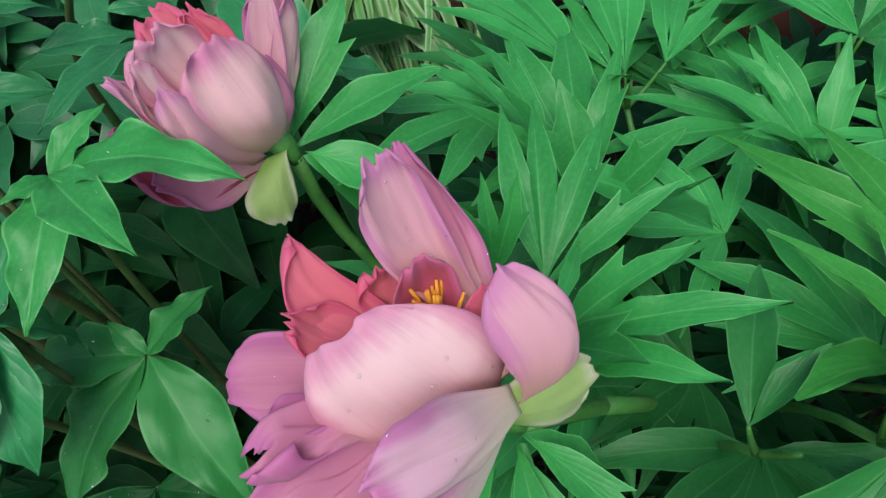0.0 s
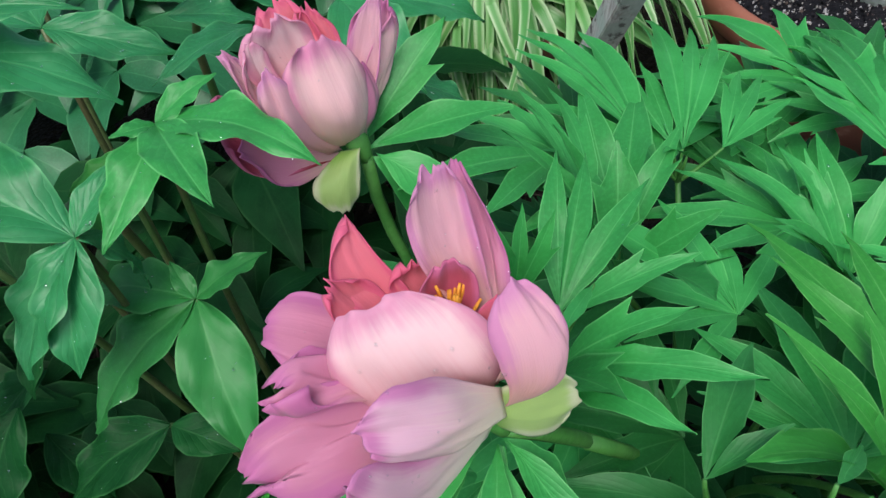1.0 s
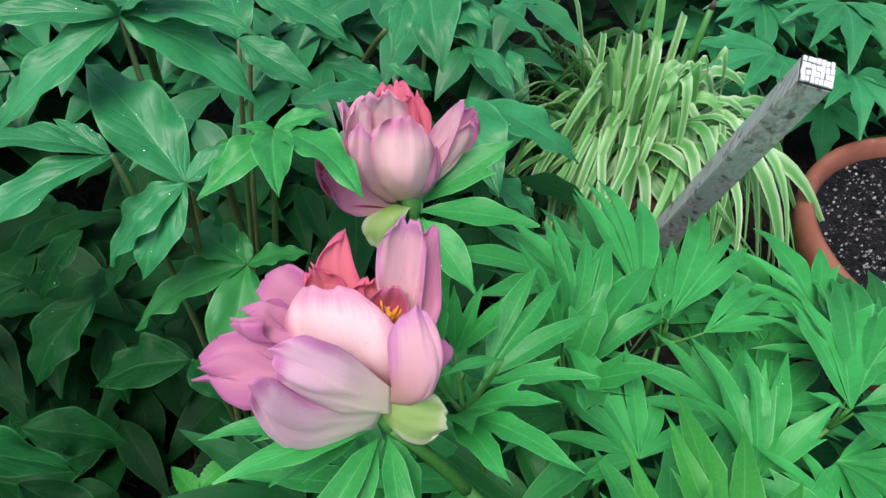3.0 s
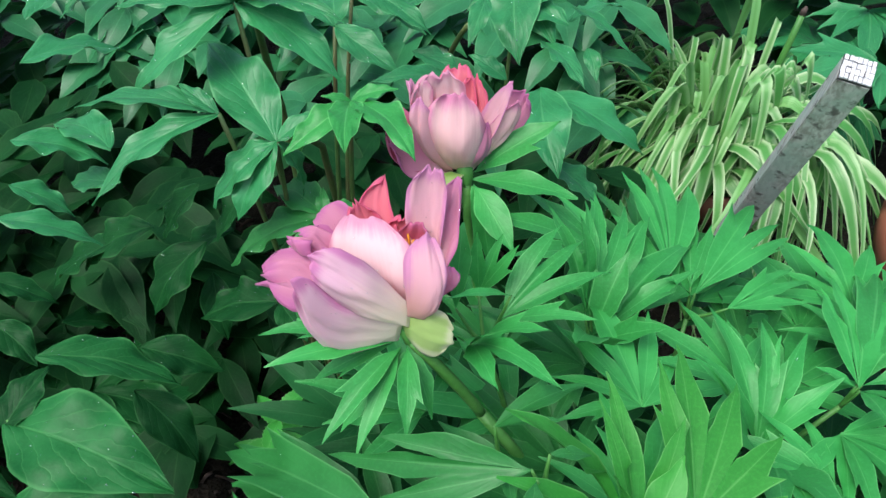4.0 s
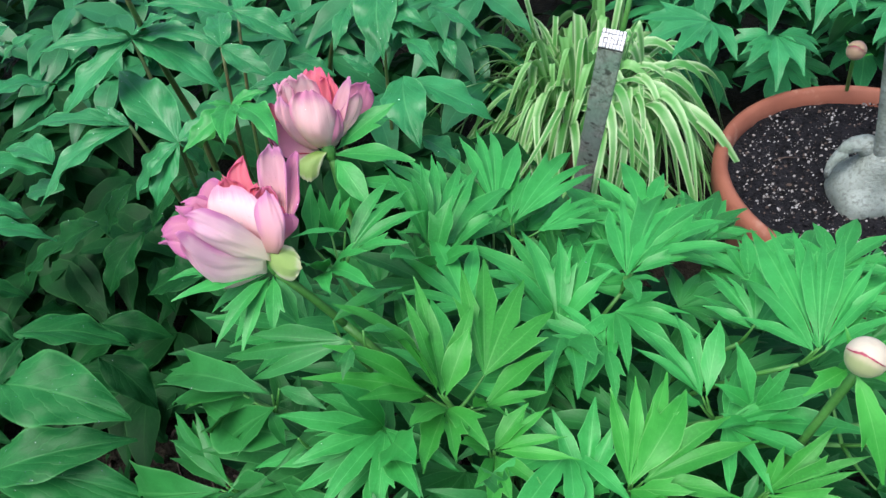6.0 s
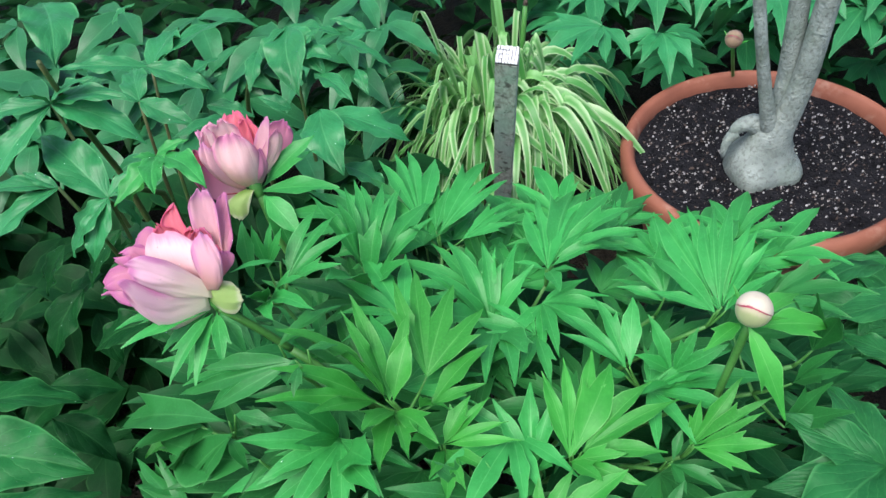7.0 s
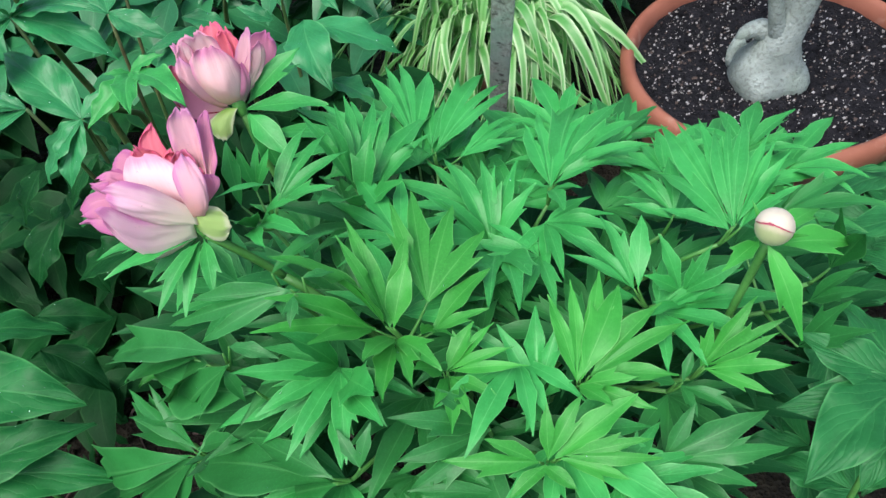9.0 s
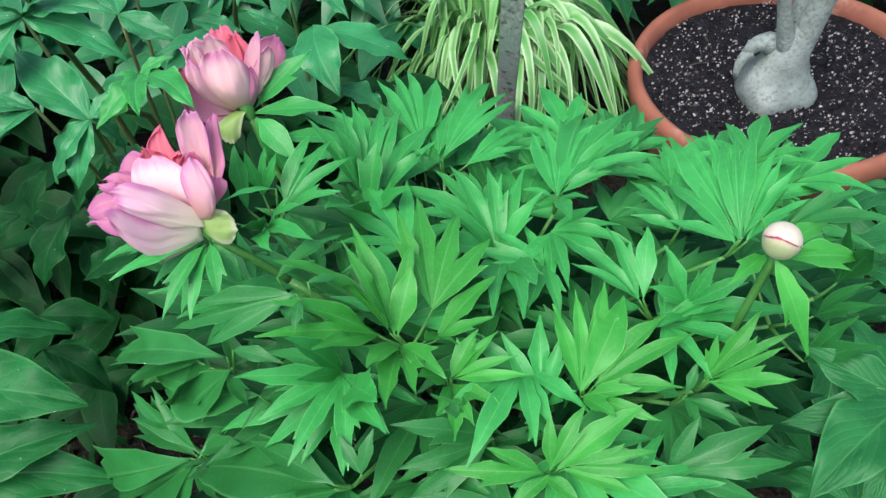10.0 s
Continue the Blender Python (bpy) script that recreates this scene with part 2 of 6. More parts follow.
DROP = bpy.data.materials.new("raindrop")
DROP.use_nodes = True
drop = DROP.node_tree
drop.nodes.remove(drop.nodes["Principled BSDF"])
clear, gloss_ = drop.nodes.new("ShaderNodeBsdfTransparent"), drop.nodes.new("ShaderNodeBsdfGlossy")
clear.inputs[0].default_value, gloss_.inputs["Roughness"].default_value = (0.98, 0.99, 0.98, 1), 0.04
film_ = drop.nodes.new("ShaderNodeMixShader")
film_.inputs[0].default_value = 0.12
drop.links.new(clear.outputs[0], film_.inputs[1])
drop.links.new(gloss_.outputs[0], film_.inputs[2])
drop.links.new(film_.outputs[0], drop.nodes["Material Output"].inputs[0])


# ---- builders ----
def spot(ob):
    """Where a thing or part stands; nothing is turned."""
    place = Vector((0, 0, 0))
    while ob is not None:
        place += ob.location
        ob = ob.parent
    return place


def thing(name, x, y, z, label, category, group="", kind=""):
    ob = new(name)
    ob.empty_display_size = 0.05
    ob.location = (x, y, z)
    return tagged(ob, label, category, group, kind)


def part(name, bm, material, parent, label="", smooth=True):
    """Links a bmesh, built in world places, as one mesh under its thing or part."""
    if parent is not None:
        bmesh.ops.translate(bm, verts=bm.verts, vec=-spot(parent))
    mesh = bpy.data.meshes.new(name)
    if smooth:
        for face in bm.faces:
            face.smooth = True
    bm.to_mesh(mesh)
    bm.free()
    mesh.materials.append(material)
    ob = new(name, mesh)
    ob.parent = parent
    return tagged(ob, label)


def grid(bm, rows, cols, place):
    """A sheet of rows x cols cells; place(u, v) gives a point for u, v in 0..1, which also serve as UV."""
    layer = bm.loops.layers.uv.verify()
    spots = [[bm.verts.new(place(i / rows, j / cols)) for j in range(cols + 1)] for i in range(rows + 1)]
    for i in range(rows):
        for j in range(cols):
            face = bm.faces.new((spots[i][j], spots[i][j + 1], spots[i + 1][j + 1], spots[i + 1][j]))
            for loop, (a, b) in zip(face.loops, ((i, j), (i, j + 1), (i + 1, j + 1), (i + 1, j))):
                loop[layer].uv = (a / rows, b / cols)


def tube(bm, points, radii, sides=8, cap=True):
    """A round limb along points."""
    points = [Vector(p) for p in points]
    rings = []
    for k, p in enumerate(points):
        way = (points[min(k + 1, len(points) - 1)] - points[max(k - 1, 0)]).normalized()
        a = way.orthogonal().normalized() if k == 0 else (a - way * a.dot(way)).normalized()
        b = way.cross(a)
        r = radii[k] if hasattr(radii, "__len__") else radii
        rings.append([bm.verts.new(p + (a * math.cos(q) + b * math.sin(q)) * r) for q in (2 * math.pi * s / sides for s in range(sides))])
    for one, two in zip(rings, rings[1:]):
        for s in range(sides):
            bm.faces.new((one[s], one[(s + 1) % sides], two[(s + 1) % sides], two[s]))
    if cap:
        bm.faces.new(rings[0][::-1])
        bm.faces.new(rings[-1])


def arc(a, b, bend, steps=8):
    """Points from a to b, bowed by the vector bend."""
    a, b, bend = Vector(a), Vector(b), Vector(bend)
    return [a.lerp(b, k / steps) + bend * (4 * (k / steps) * (1 - k / steps)) for k in range(steps + 1)]


def lathe(bm, profile, x, y, sides=64, wobble=0.0):
    """Turns (radius, height) pairs about an upright axis."""
    rings = []
    for r, z in profile:
        rings.append([bm.verts.new((x + r * math.cos(q) * (1 + wobble * math.sin(3 * q)), y + r * math.sin(q), z)) for q in (2 * math.pi * s / sides for s in range(sides))])
    for one, two in zip(rings, rings[1:]):
        for s in range(sides):
            bm.faces.new((one[s], one[(s + 1) % sides], two[(s + 1) % sides], two[s]))
    return rings


def blade(bm, base, tip, ratio, rng, fold=0.3, arch=0.07, wave=0.05, broad=False, rows=9, fine=False):
    """A pointed leaf blade from base to tip, folded along its midrib and bowed."""
    base, tip = Vector(base), Vector(tip)
    axis = tip - base
    length = axis.length
    way = axis.normalized()
    up = Vector((rng.uniform(-0.25, 0.25), rng.uniform(-0.35, 0.1), 1))
    side = way.cross(up).normalized()
    up = side.cross(way)
    half, phase, ripple = ratio * length / 2, rng.uniform(0, 6), rng.uniform(3, 5)
    sway = rng.uniform(-0.05, 0.05) * length
    peak = 0.42 if broad else 0.46

    def place(u, v):
        if u < peak:
            width = math.sin(math.pi / 2 * (u / peak)) ** (0.75 if broad else 0.85)
        else:
            s = (u - peak) / (1 - peak)
            width = (1 - s ** 1.75) * (1 - 0.22 * s)
        width = half * max(width, 0.03)
        c = 2 * v - 1
        edge = math.sin(u * ripple * 4 + phase + (0 if c > 0 else 1.7)) * wave * abs(c) * half * 1.4
        lift = arch * length * 4 * u * (1 - u) - 0.35 * arch * length * u * u + fold * abs(c) ** 1.2 * width + edge
        if fine:
            bay = abs(math.sin(math.pi * (6.5 * u - 2.6 * abs(c) ** 0.8) + phase))
            lift += half * (0.07 * bay * math.sin(math.pi * min(abs(c) * 1.1, 1)) + 0.07 * noise.noise((u * 5 + phase, c * 2.5, phase)))
            lift += half * 0.18 * abs(c) ** 4 * math.sin(u * 19 + phase + c) * math.sin(math.pi * u)
        return base + axis * u + side * (c * width + sway * math.sin(math.pi * u)) + up * lift

    grid(bm, rows, (12 if fine else 6) if broad else 4, place)


STEPS = (0, 0.07, 0.15, 0.24, 0.33, 0.41, 0.47, 0.53, 0.6, 0.69, 0.79, 0.9, 1)
COARSE = (0, 0.16, 0.33, 0.47, 0.53, 0.7, 0.86, 1)


def cut_sheet(bm, joint, lobes, rng, fine=True):
    """A leaflet cut into pointed lobes that share one sheet near the joint; lobes are (tip, ratio, teeth)."""
    layer = bm.loops.layers.uv.verify()
    joint = Vector(joint)
    arms = [(Vector(tip) - joint, ratio, teeth) for tip, ratio, teeth in lobes]
    ways = [a.normalized() for a, _, _ in arms]
    up = Vector((rng.uniform(-0.2, 0.2), rng.uniform(-0.3, 0.1), 1))
    if len(arms) > 1:
        level = ways[0].cross(ways[-1])
        up = (level.normalized() if level.z > 0 else -level.normalized()) + up * 1.1
    up.normalize()
    arms = [(a, r, t if t or rng.random() > 0.55 else rng.choice("lrb")) for a, r, t in arms]
    order = sorted(range(len(arms)), key=lambda k: -ways[k].cross(ways[len(ways) // 2]).dot(up))
    longest = max(a.length for a, _, _ in arms)
    arch, fold, phase = rng.uniform(0.05, 0.13), rng.uniform(0.14, 0.34), rng.uniform(0, 6)
    steps, cols = (STEPS, 3) if fine else (COARSE, 2)
    for place, k in enumerate(order):
        arm, ratio, teeth = arms[k]
        way, length = ways[k], arm.length
        half = min(ratio * 0.98, 0.42) * length / 2
        left = up.cross(way).normalized()
        norm = way.cross(left)
        beside = {-1: order[place - 1] if place else None, 1: order[place + 1] if place + 1 < len(order) else None}

        def edge(u, s):
            """Where the sheet ends on side s at the share u of the lobe, and how near its own margin that is."""
            mate = beside[s]
            late = max(u - 0.5, 0) / 0.5
            reach = half
            if mate is not None:
                mid = (way + ways[mate]).normalized()
                spread = math.acos(max(-1, min(1, way.dot(mid))))
                reach = max(min(half, 0.52 * length * math.tan(spread)), 0.032 * length)
            width = reach * (1 - late ** 1.45) * (1 - 0.18 * late)
            if mate is None:
                width *= math.sin(math.pi / 2 * min(u / 0.5, 1)) ** 1.1
            width = max(width, 0.0004)
            spot_ = joint + arm * u
            if mate is not None:
                if u * length * math.tan(spread) < width:
                    return joint + mid * (u * length / math.cos(spread)), 0.78 * min(1, u * length * math.tan(spread) / half)
            ripple = half * (0.1 * math.sin(u * 17 + phase + s) + 0.22 * noise.noise((u * 6 + phase, s * 3.0, phase)))
            if ("b" in teeth or ("l" if s > 0 else "r") in teeth) and mate is None:
                if 0.4 < u < 0.5:
                    reach, out = (0.55, 1.12) if u < 0.44 else (0.67, 1.34)
                    return joint + arm * reach + left * s * half * out, 1.0
                if 0.5 < u < 0.56:
                    return joint + arm * 0.6 + left * s * half * 0.74, 1.0
                if u >= 0.56:
                    width *= 0.86
                elif u > 0.2:
                    width *= 1.1
            return spot_ + left * s * (width + ripple * 0.5), 1.0

        rows = []
        for u in steps:
            row, axis = [], joint + arm * u
            ends = {s: edge(u, s) for s in (-1, 1)}
            for j in range(-cols, cols + 1):
                s, c = (1 if j > 0 else -1), abs(j) / cols
                end, near = ends[s]
                p = axis.lerp(end, c)
                r = (p - joint).length / longest
                p = p + up * longest * (arch * 4 * r * (1 - r) - 0.3 * arch * r * r) + norm * fold * (end - axis).length * c ** 1.3 * min(u * 4, 1)
                if near == 1.0 and c == 1:
                    p = p + norm * half * 0.1 * math.sin(u * 14 + phase + s)
                row.append((bm.verts.new(p), (u, 0.5 + 0.5 * s * c * near)))
            rows.append(row)
        for one, two in zip(rows, rows[1:]):
            for a, b, c, d in zip(one, one[1:], two[1:], two):
                face = bm.faces.new((a[0], b[0], c[0], d[0]))
                for loop, corner in zip(face.loops, (a, b, c, d)):
                    loop[layer].uv = corner[1]
    if fine:
        bmesh.ops.remove_doubles(bm, verts=bm.verts, dist=0.0007)


def cut_leaf(plant, joint, lobes, material=None):
    """One deeply cut leaflet as a part of its plant."""
    bm = bmesh.new()
    cut_sheet(bm, joint, lobes, random.Random(f"{joint}{lobes[0][0]}"))
    return part("leaflet", bm, material or plant_leaf[plant.name], plant)


def lobe_leaf(plant, base, tip, ratio, lobes="", material=None):
    return cut_leaf(plant, base, [(tip, ratio, lobes)], material)


def broad_leaf(plant, base, tip, ratio, material=None, into=None):
    """One undivided oval leaflet, wavy at the edge."""
    rng = random.Random(f"{base}{tip}")
    bm = bmesh.new() if into is None else into
    blade(bm, base, tip, ratio * 1.12, rng, fold=0.2, arch=0.09, wave=0.06, broad=True, rows=26 if into is None else 8, fine=into is None)
    if into is None:
        return part("leaflet", bm, material or plant_leaf[plant.name], plant)


def stalk(plant, top, radius=0.0026, material=None, joints=()):
    """A leaf stalk from the plant's crown to a leaf's joint, forking to its leaflets."""
    rng = random.Random(str(top))
    top = Vector(top)
    foot = spot(plant).lerp(Vector((top[0], top[1], 0)), 0.35 if plant.name == "lacy_peony" else 0.75) + Vector((rng.uniform(-0.04, 0.04), rng.uniform(-0.04, 0.04), 0))
    bm = bmesh.new()
    out = (top - foot) * 0.22
    fork = top - (top - foot).normalized() * 0.02 - Vector((0, 0, 0.004)) if joints else top
    tube(bm, arc(foot, fork, (-out.x * 0.6, -out.y * 0.6, 0.03), 9), [radius * (1.5 - 0.085 * k) for k in range(10)], 7)
    for end in joints:
        tube(bm, arc(fork, end, (0, 0, -0.002), 4), [radius * (0.72 - 0.1 * k) for k in range(5)], 6)
    part("stem", bm, material or plant_stem[plant.name], plant)


def cut_fan(joint, heading, size, rng, droop, spread, ratio, into=None, plant=None, material=None, slope=None):
    """A leaf of three cut leaflets spread round one joint; slope gives the height that its tips follow."""
    for k, count in ((-1, 2), (0, 3), (1, 2)):
        aim = heading + k * spread * 0.36 + rng.uniform(-8, 8)
        lobes = []
        for j in range(count):
            q = radians(aim + (j - (count - 1) / 2) * rng.uniform(26, 34))
            reach = size * (0.75 if k else 1.0) * (1 - 0.2 * abs(j - (count - 1) / 2)) * rng.uniform(0.88, 1.08)
            x, y = joint[0] + math.cos(q) * reach, joint[1] + math.sin(q) * reach
            z = joint[2] - droop * reach + rng.uniform(-0.05, 0.06) * reach
            if slope is not None:
                z += (slope(x, y) - slope(joint[0], joint[1])) * 0.8
            lobes.append(((x, y, z), ratio * rng.uniform(0.88, 1.15), rng.choice(("", "l", "r", "b"))))
        if into is not None:
            cut_sheet(into, joint, lobes, rng, False)
        else:
            cut_leaf(plant, joint, lobes, material)


def fan(plant, joint, heading, size, count, rng, droop=0.0, spread=150, ratio=0.3, material=None, into=None):
    """A leaf of several undivided leaflets spread round one joint."""
    for k in range(count):
        share = k / max(count - 1, 1) - 0.5
        q = radians(heading + share * spread + rng.uniform(-8, 8))
        reach = size * (1 - 0.45 * abs(share)) * rng.uniform(0.85, 1.1)
        tip = Vector(joint) + Vector((math.cos(q) * reach, math.sin(q) * reach, -droop * reach + rng.uniform(-0.15, 0.25) * reach))
        broad_leaf(plant, joint, tip, ratio * rng.uniform(0.85, 1.15), material, into)


# ---- ground ----
def build_ground():
    bm = bmesh.new()
    rng = random.Random(3)
    cells = [(-6 + 12 * k / 8) for k in range(9)]
    lines = sorted(set([c for c in cells if not -1.3 < c < 2.6] + [-1.3 + 3.9 * k / 130 for k in range(131)]))
    spots = [[bm.verts.new((x, y, 0.018 * noise.noise((x * 5, y * 5, 0)) + 0.008 * noise.noise((x * 22, y * 22, 4)) - 0.008)) for y in lines] for x in lines]
    for i in range(len(lines) - 1):
        for j in range(len(lines) - 1):
            bm.faces.new((spots[i][j], spots[i + 1][j], spots[i + 1][j + 1], spots[i][j + 1]))
    ground = part("ground", bm, EARTH, None)
    tagged(ground, "dark damp garden soil under the plants", "ground", kind="structure")
    bm = bmesh.new()
    for _ in range(900):
        x, y = rng.uniform(-0.7, 0.3), rng.uniform(-0.5, 0.7)
        tube(bm, arc((x, y, -0.004), (x + rng.uniform(-0.03, 0.03), y + rng.uniform(-0.03, 0.03), rng.uniform(0.0, 0.012)), (0, 0, 0.004), 2), rng.uniform(0.0012, 0.0032), 4)
    tagged(part("bark_mulch", bm, CHIP, None), "brown bark bits and twigs littering the soil", "mulch", kind="stuff")
    bm = bmesh.new()
    for _ in range(700):
        x, y = rng.uniform(-0.6, 0.1), rng.uniform(-0.4, 0.4)
        q, r = rng.uniform(0, 6.28), rng.uniform(0.006, 0.022)
        blade(bm, (x, y, 0.0), (x + r * math.cos(q), y + r * math.sin(q), rng.uniform(0.006, 0.03)), 0.4, rng, rows=3)
    tagged(part("ground_weeds", bm, SHADED_MASS, None), "tiny green weeds and moss creeping over bare soil", "weeds", kind="stuff")


build_ground()


# ---- potted tree ----
POT_X, POT_Y, RIM, POT_R = 0.763, 0.397, 0.22, 0.227


def build_pot():
    pot = thing("terracotta_pot", POT_X, POT_Y, 0, "wide orange terracotta pot with a rolled rim, on soil", "pot")
    bm = bmesh.new()
    lathe(bm, [(0.0, -0.01), (0.155, -0.01), (0.168, 0.0), (0.213, 0.18), (0.206, 0.184), (0.195, 0.175), (0.15, 0.02), (0.0, 0.02)], POT_X, POT_Y)
    # The wall's shade from plants in front is put into its clay colour
    part("body", bm, OLD_SHADED_CLAY, pot, "clay wall, darkened in colour for the shade at its front")
    bm = bmesh.new()
    r = POT_R
    lathe(bm, [(r - 0.024, 0.172), (r - 0.006, 0.174), (r - 0.001, 0.18), (r + 0.001, RIM - 0.014), (r - 0.002, RIM - 0.005), (r - 0.008, RIM),
               (r - 0.013, RIM), (r - 0.019, RIM - 0.005), (r - 0.023, RIM - 0.02), (r - 0.026, 0.172), (r - 0.024, 0.172)], POT_X, POT_Y, 96)
    part("rim", bm, CLAY, pot)
    bm = bmesh.new()
    rings = 26
    spots = []
    for k in range(rings + 1):
        rad = (POT_R - 0.0235) * k / rings
        spots.append([bm.verts.new((POT_X + rad * math.cos(q), POT_Y + rad * math.sin(q), RIM - 0.026 + 0.012 * noise.noise((rad * math.cos(q) * 14, rad * math.sin(q) * 14, 7)) * (1 - (k / rings) ** 6)
                      + 0.004 * noise.noise((rad * math.cos(q) * 70, rad * math.sin(q) * 70, 2)))) for q in (2 * math.pi * s / 96 for s in range(96))])
    for a, b in zip(spots, spots[1:]):
        for s in range(96):
            bm.faces.new((a[s], b[s], b[(s + 1) % 96], a[(s + 1) % 96]))
    part("potting_soil", bm, POTTING, pot, "dark potting soil flecked with white grains")
    rng = random.Random(11)
    for name, count, low, high, material, text in (("perlite", 1900, 0.0004, 0.0034, PERLITE, "scattered white perlite grains"), ("bark_litter", 900, 0.0008, 0.0036, CHIP, "brown bark bits in the soil"), ("soil_crumb", 1500, 0.0014, 0.005, POTTING, "dark crumbly soil clods")):
        bm = bmesh.new()
        for _ in range(count):
            rad, q = (POT_R - 0.03) * math.sqrt(rng.random()), rng.uniform(0, 6.283)
            x, y, s = POT_X + rad * math.cos(q), POT_Y + rad * math.sin(q), low + (high - low) * rng.random() ** 2.5
            z = RIM - 0.026 + 0.012 * noise.noise(((x - POT_X) * 14, (y - POT_Y) * 14, 7)) + s * 0.4 + (0.0016 if name == "perlite" else 0)
            m = Matrix.Translation((x, y, z)) @ Euler((rng.uniform(0, 6), rng.uniform(0, 6), 0)).to_matrix().to_4x4() @ Matrix.Diagonal((s, s * rng.uniform(0.6, 1), s * rng.uniform(0.4, 0.9), 1))
            ends = [bm.verts.new(m @ Vector(p)) for p in ((1, 0, 0), (-1, 0, 0), (0, 1, 0), (0, -1, 0), (0, 0, 1), (0, 0, -1))]
            for a, b in ((0, 2), (2, 1), (1, 3), (3, 0)):
                bm.faces.new((ends[a], ends[b], ends[4]))
                bm.faces.new((ends[b], ends[a], ends[5]))
        tagged(part(name, bm, material, pot, text, smooth=False), kind="stuff")
    bm = bmesh.new()
    tube(bm, arc((0.635, 0.452, 0.2), (0.668, 0.458, 0.2), (0, 0, 0.004), 4), 0.0011, 5)
    part("twig", bm, CHIP, pot)


def build_tree():
    x0, y0, z0 = 0.752, 0.38, 0.186
    tree = thing("potted_tree", x0, y0, z0, "grey swollen-base succulent tree rooted in potting soil", "tree")
    bm = bmesh.new()
    path = [(-0.006, 0, -0.012), (-0.006, 0, 0.0), (-0.006, 0, 0.012), (-0.005, 0, 0.026), (-0.002, 0, 0.038), (0.0, 0, 0.05), (0.002, -0.001, 0.062), (0.004, -0.002, 0.074), (0.008, -0.004, 0.09),
            (0.016, -0.006, 0.11), (0.022, -0.01, 0.15), (0.026, -0.012, 0.2), (0.027, -0.014, 0.28), (0.030, -0.018, 0.42), (0.036, -0.02, 0.62)]
    radii = [0.054, 0.058, 0.06, 0.056, 0.046, 0.039, 0.034, 0.030, 0.025, 0.0195, 0.0172, 0.0162, 0.0158, 0.0154, 0.015]
    tube(bm, [(x0 + a, y0 + b, z0 + c) for a, b, c in path], radii, 28)
    for v in bm.verts:
        high = v.co.z - z0
        out = Vector((v.co.x - x0, v.co.y - y0, 0))
        if high < 0.07:
            q = math.atan2(out.y, out.x)
            v.co += out * (0.09 * math.cos(3 * q + 1) + 0.07 * math.cos(q) + 0.06 * math.sin(5 * q)) * (1 - high / 0.07)
            if 0.036 < high < 0.043:
                v.co -= out * 0.03
        v.co += out.normalized() * 0.0016 * noise.noise(v.co * 60)
    part("trunk", bm, BARK, tree, "swollen grey base narrowing into a smooth trunk")
    bm = bmesh.new()
    tube(bm, arc((x0 - 0.012, y0 + 0.012, z0 + 0.078), (x0 - 0.062, y0 + 0.002, z0 + 0.084), (0, 0, 0.014), 6), [0.016, 0.0165, 0.015, 0.0125, 0.0115, 0.010, 0.006], 12)
    tube(bm, arc((x0 - 0.054, y0 + 0.002, z0 + 0.084), (x0 - 0.072, y0 - 0.006, z0 + 0.046), (-0.006, 0, 0.006), 5), [0.010, 0.009, 0.0075, 0.006, 0.005, 0.003], 9)
    part("root_knob", bm, BARK, tree, "short gnarled root at the base")
    bm = bmesh.new()
    for k in range(34):
        q = 6.2832 * k / 34
        bmesh.ops.create_icosphere(bm, subdivisions=1, radius=0.0018, matrix=Matrix.Translation((x0 - 0.002 + 0.0465 * math.cos(q), y0 + 0.0465 * math.sin(q), z0 + 0.0405 + 0.001 * math.sin(5 * q))))
    tagged(part("neck_ring", bm, BARK, tree, "ring of pale corky dots"), kind="stuff")
    for name, points, radii in (
        ("branch", arc((x0 + 0.016, y0 + 0.010, z0 + 0.09), (x0 - 0.036, y0 + 0.004, z0 + 0.6), (0.010, 0.008, 0), 12), [0.02, 0.017, 0.015, 0.0145, 0.014, 0.0135, 0.013, 0.013, 0.0125, 0.012, 0.012, 0.0115, 0.011]),
        ("thin_branch", arc((x0 + 0.002, y0 - 0.006, z0 + 0.06), (x0 - 0.118, y0 - 0.014, z0 + 0.6), (-0.012, 0, 0), 12), [0.016, 0.0125, 0.0098, 0.009, 0.0085, 0.0085, 0.008, 0.008, 0.008, 0.0075, 0.0075, 0.007, 0.007])):
        bm = bmesh.new()
        tube(bm, points, radii, 16)
        part(name, bm, BARK, tree)


build_pot()
build_tree()


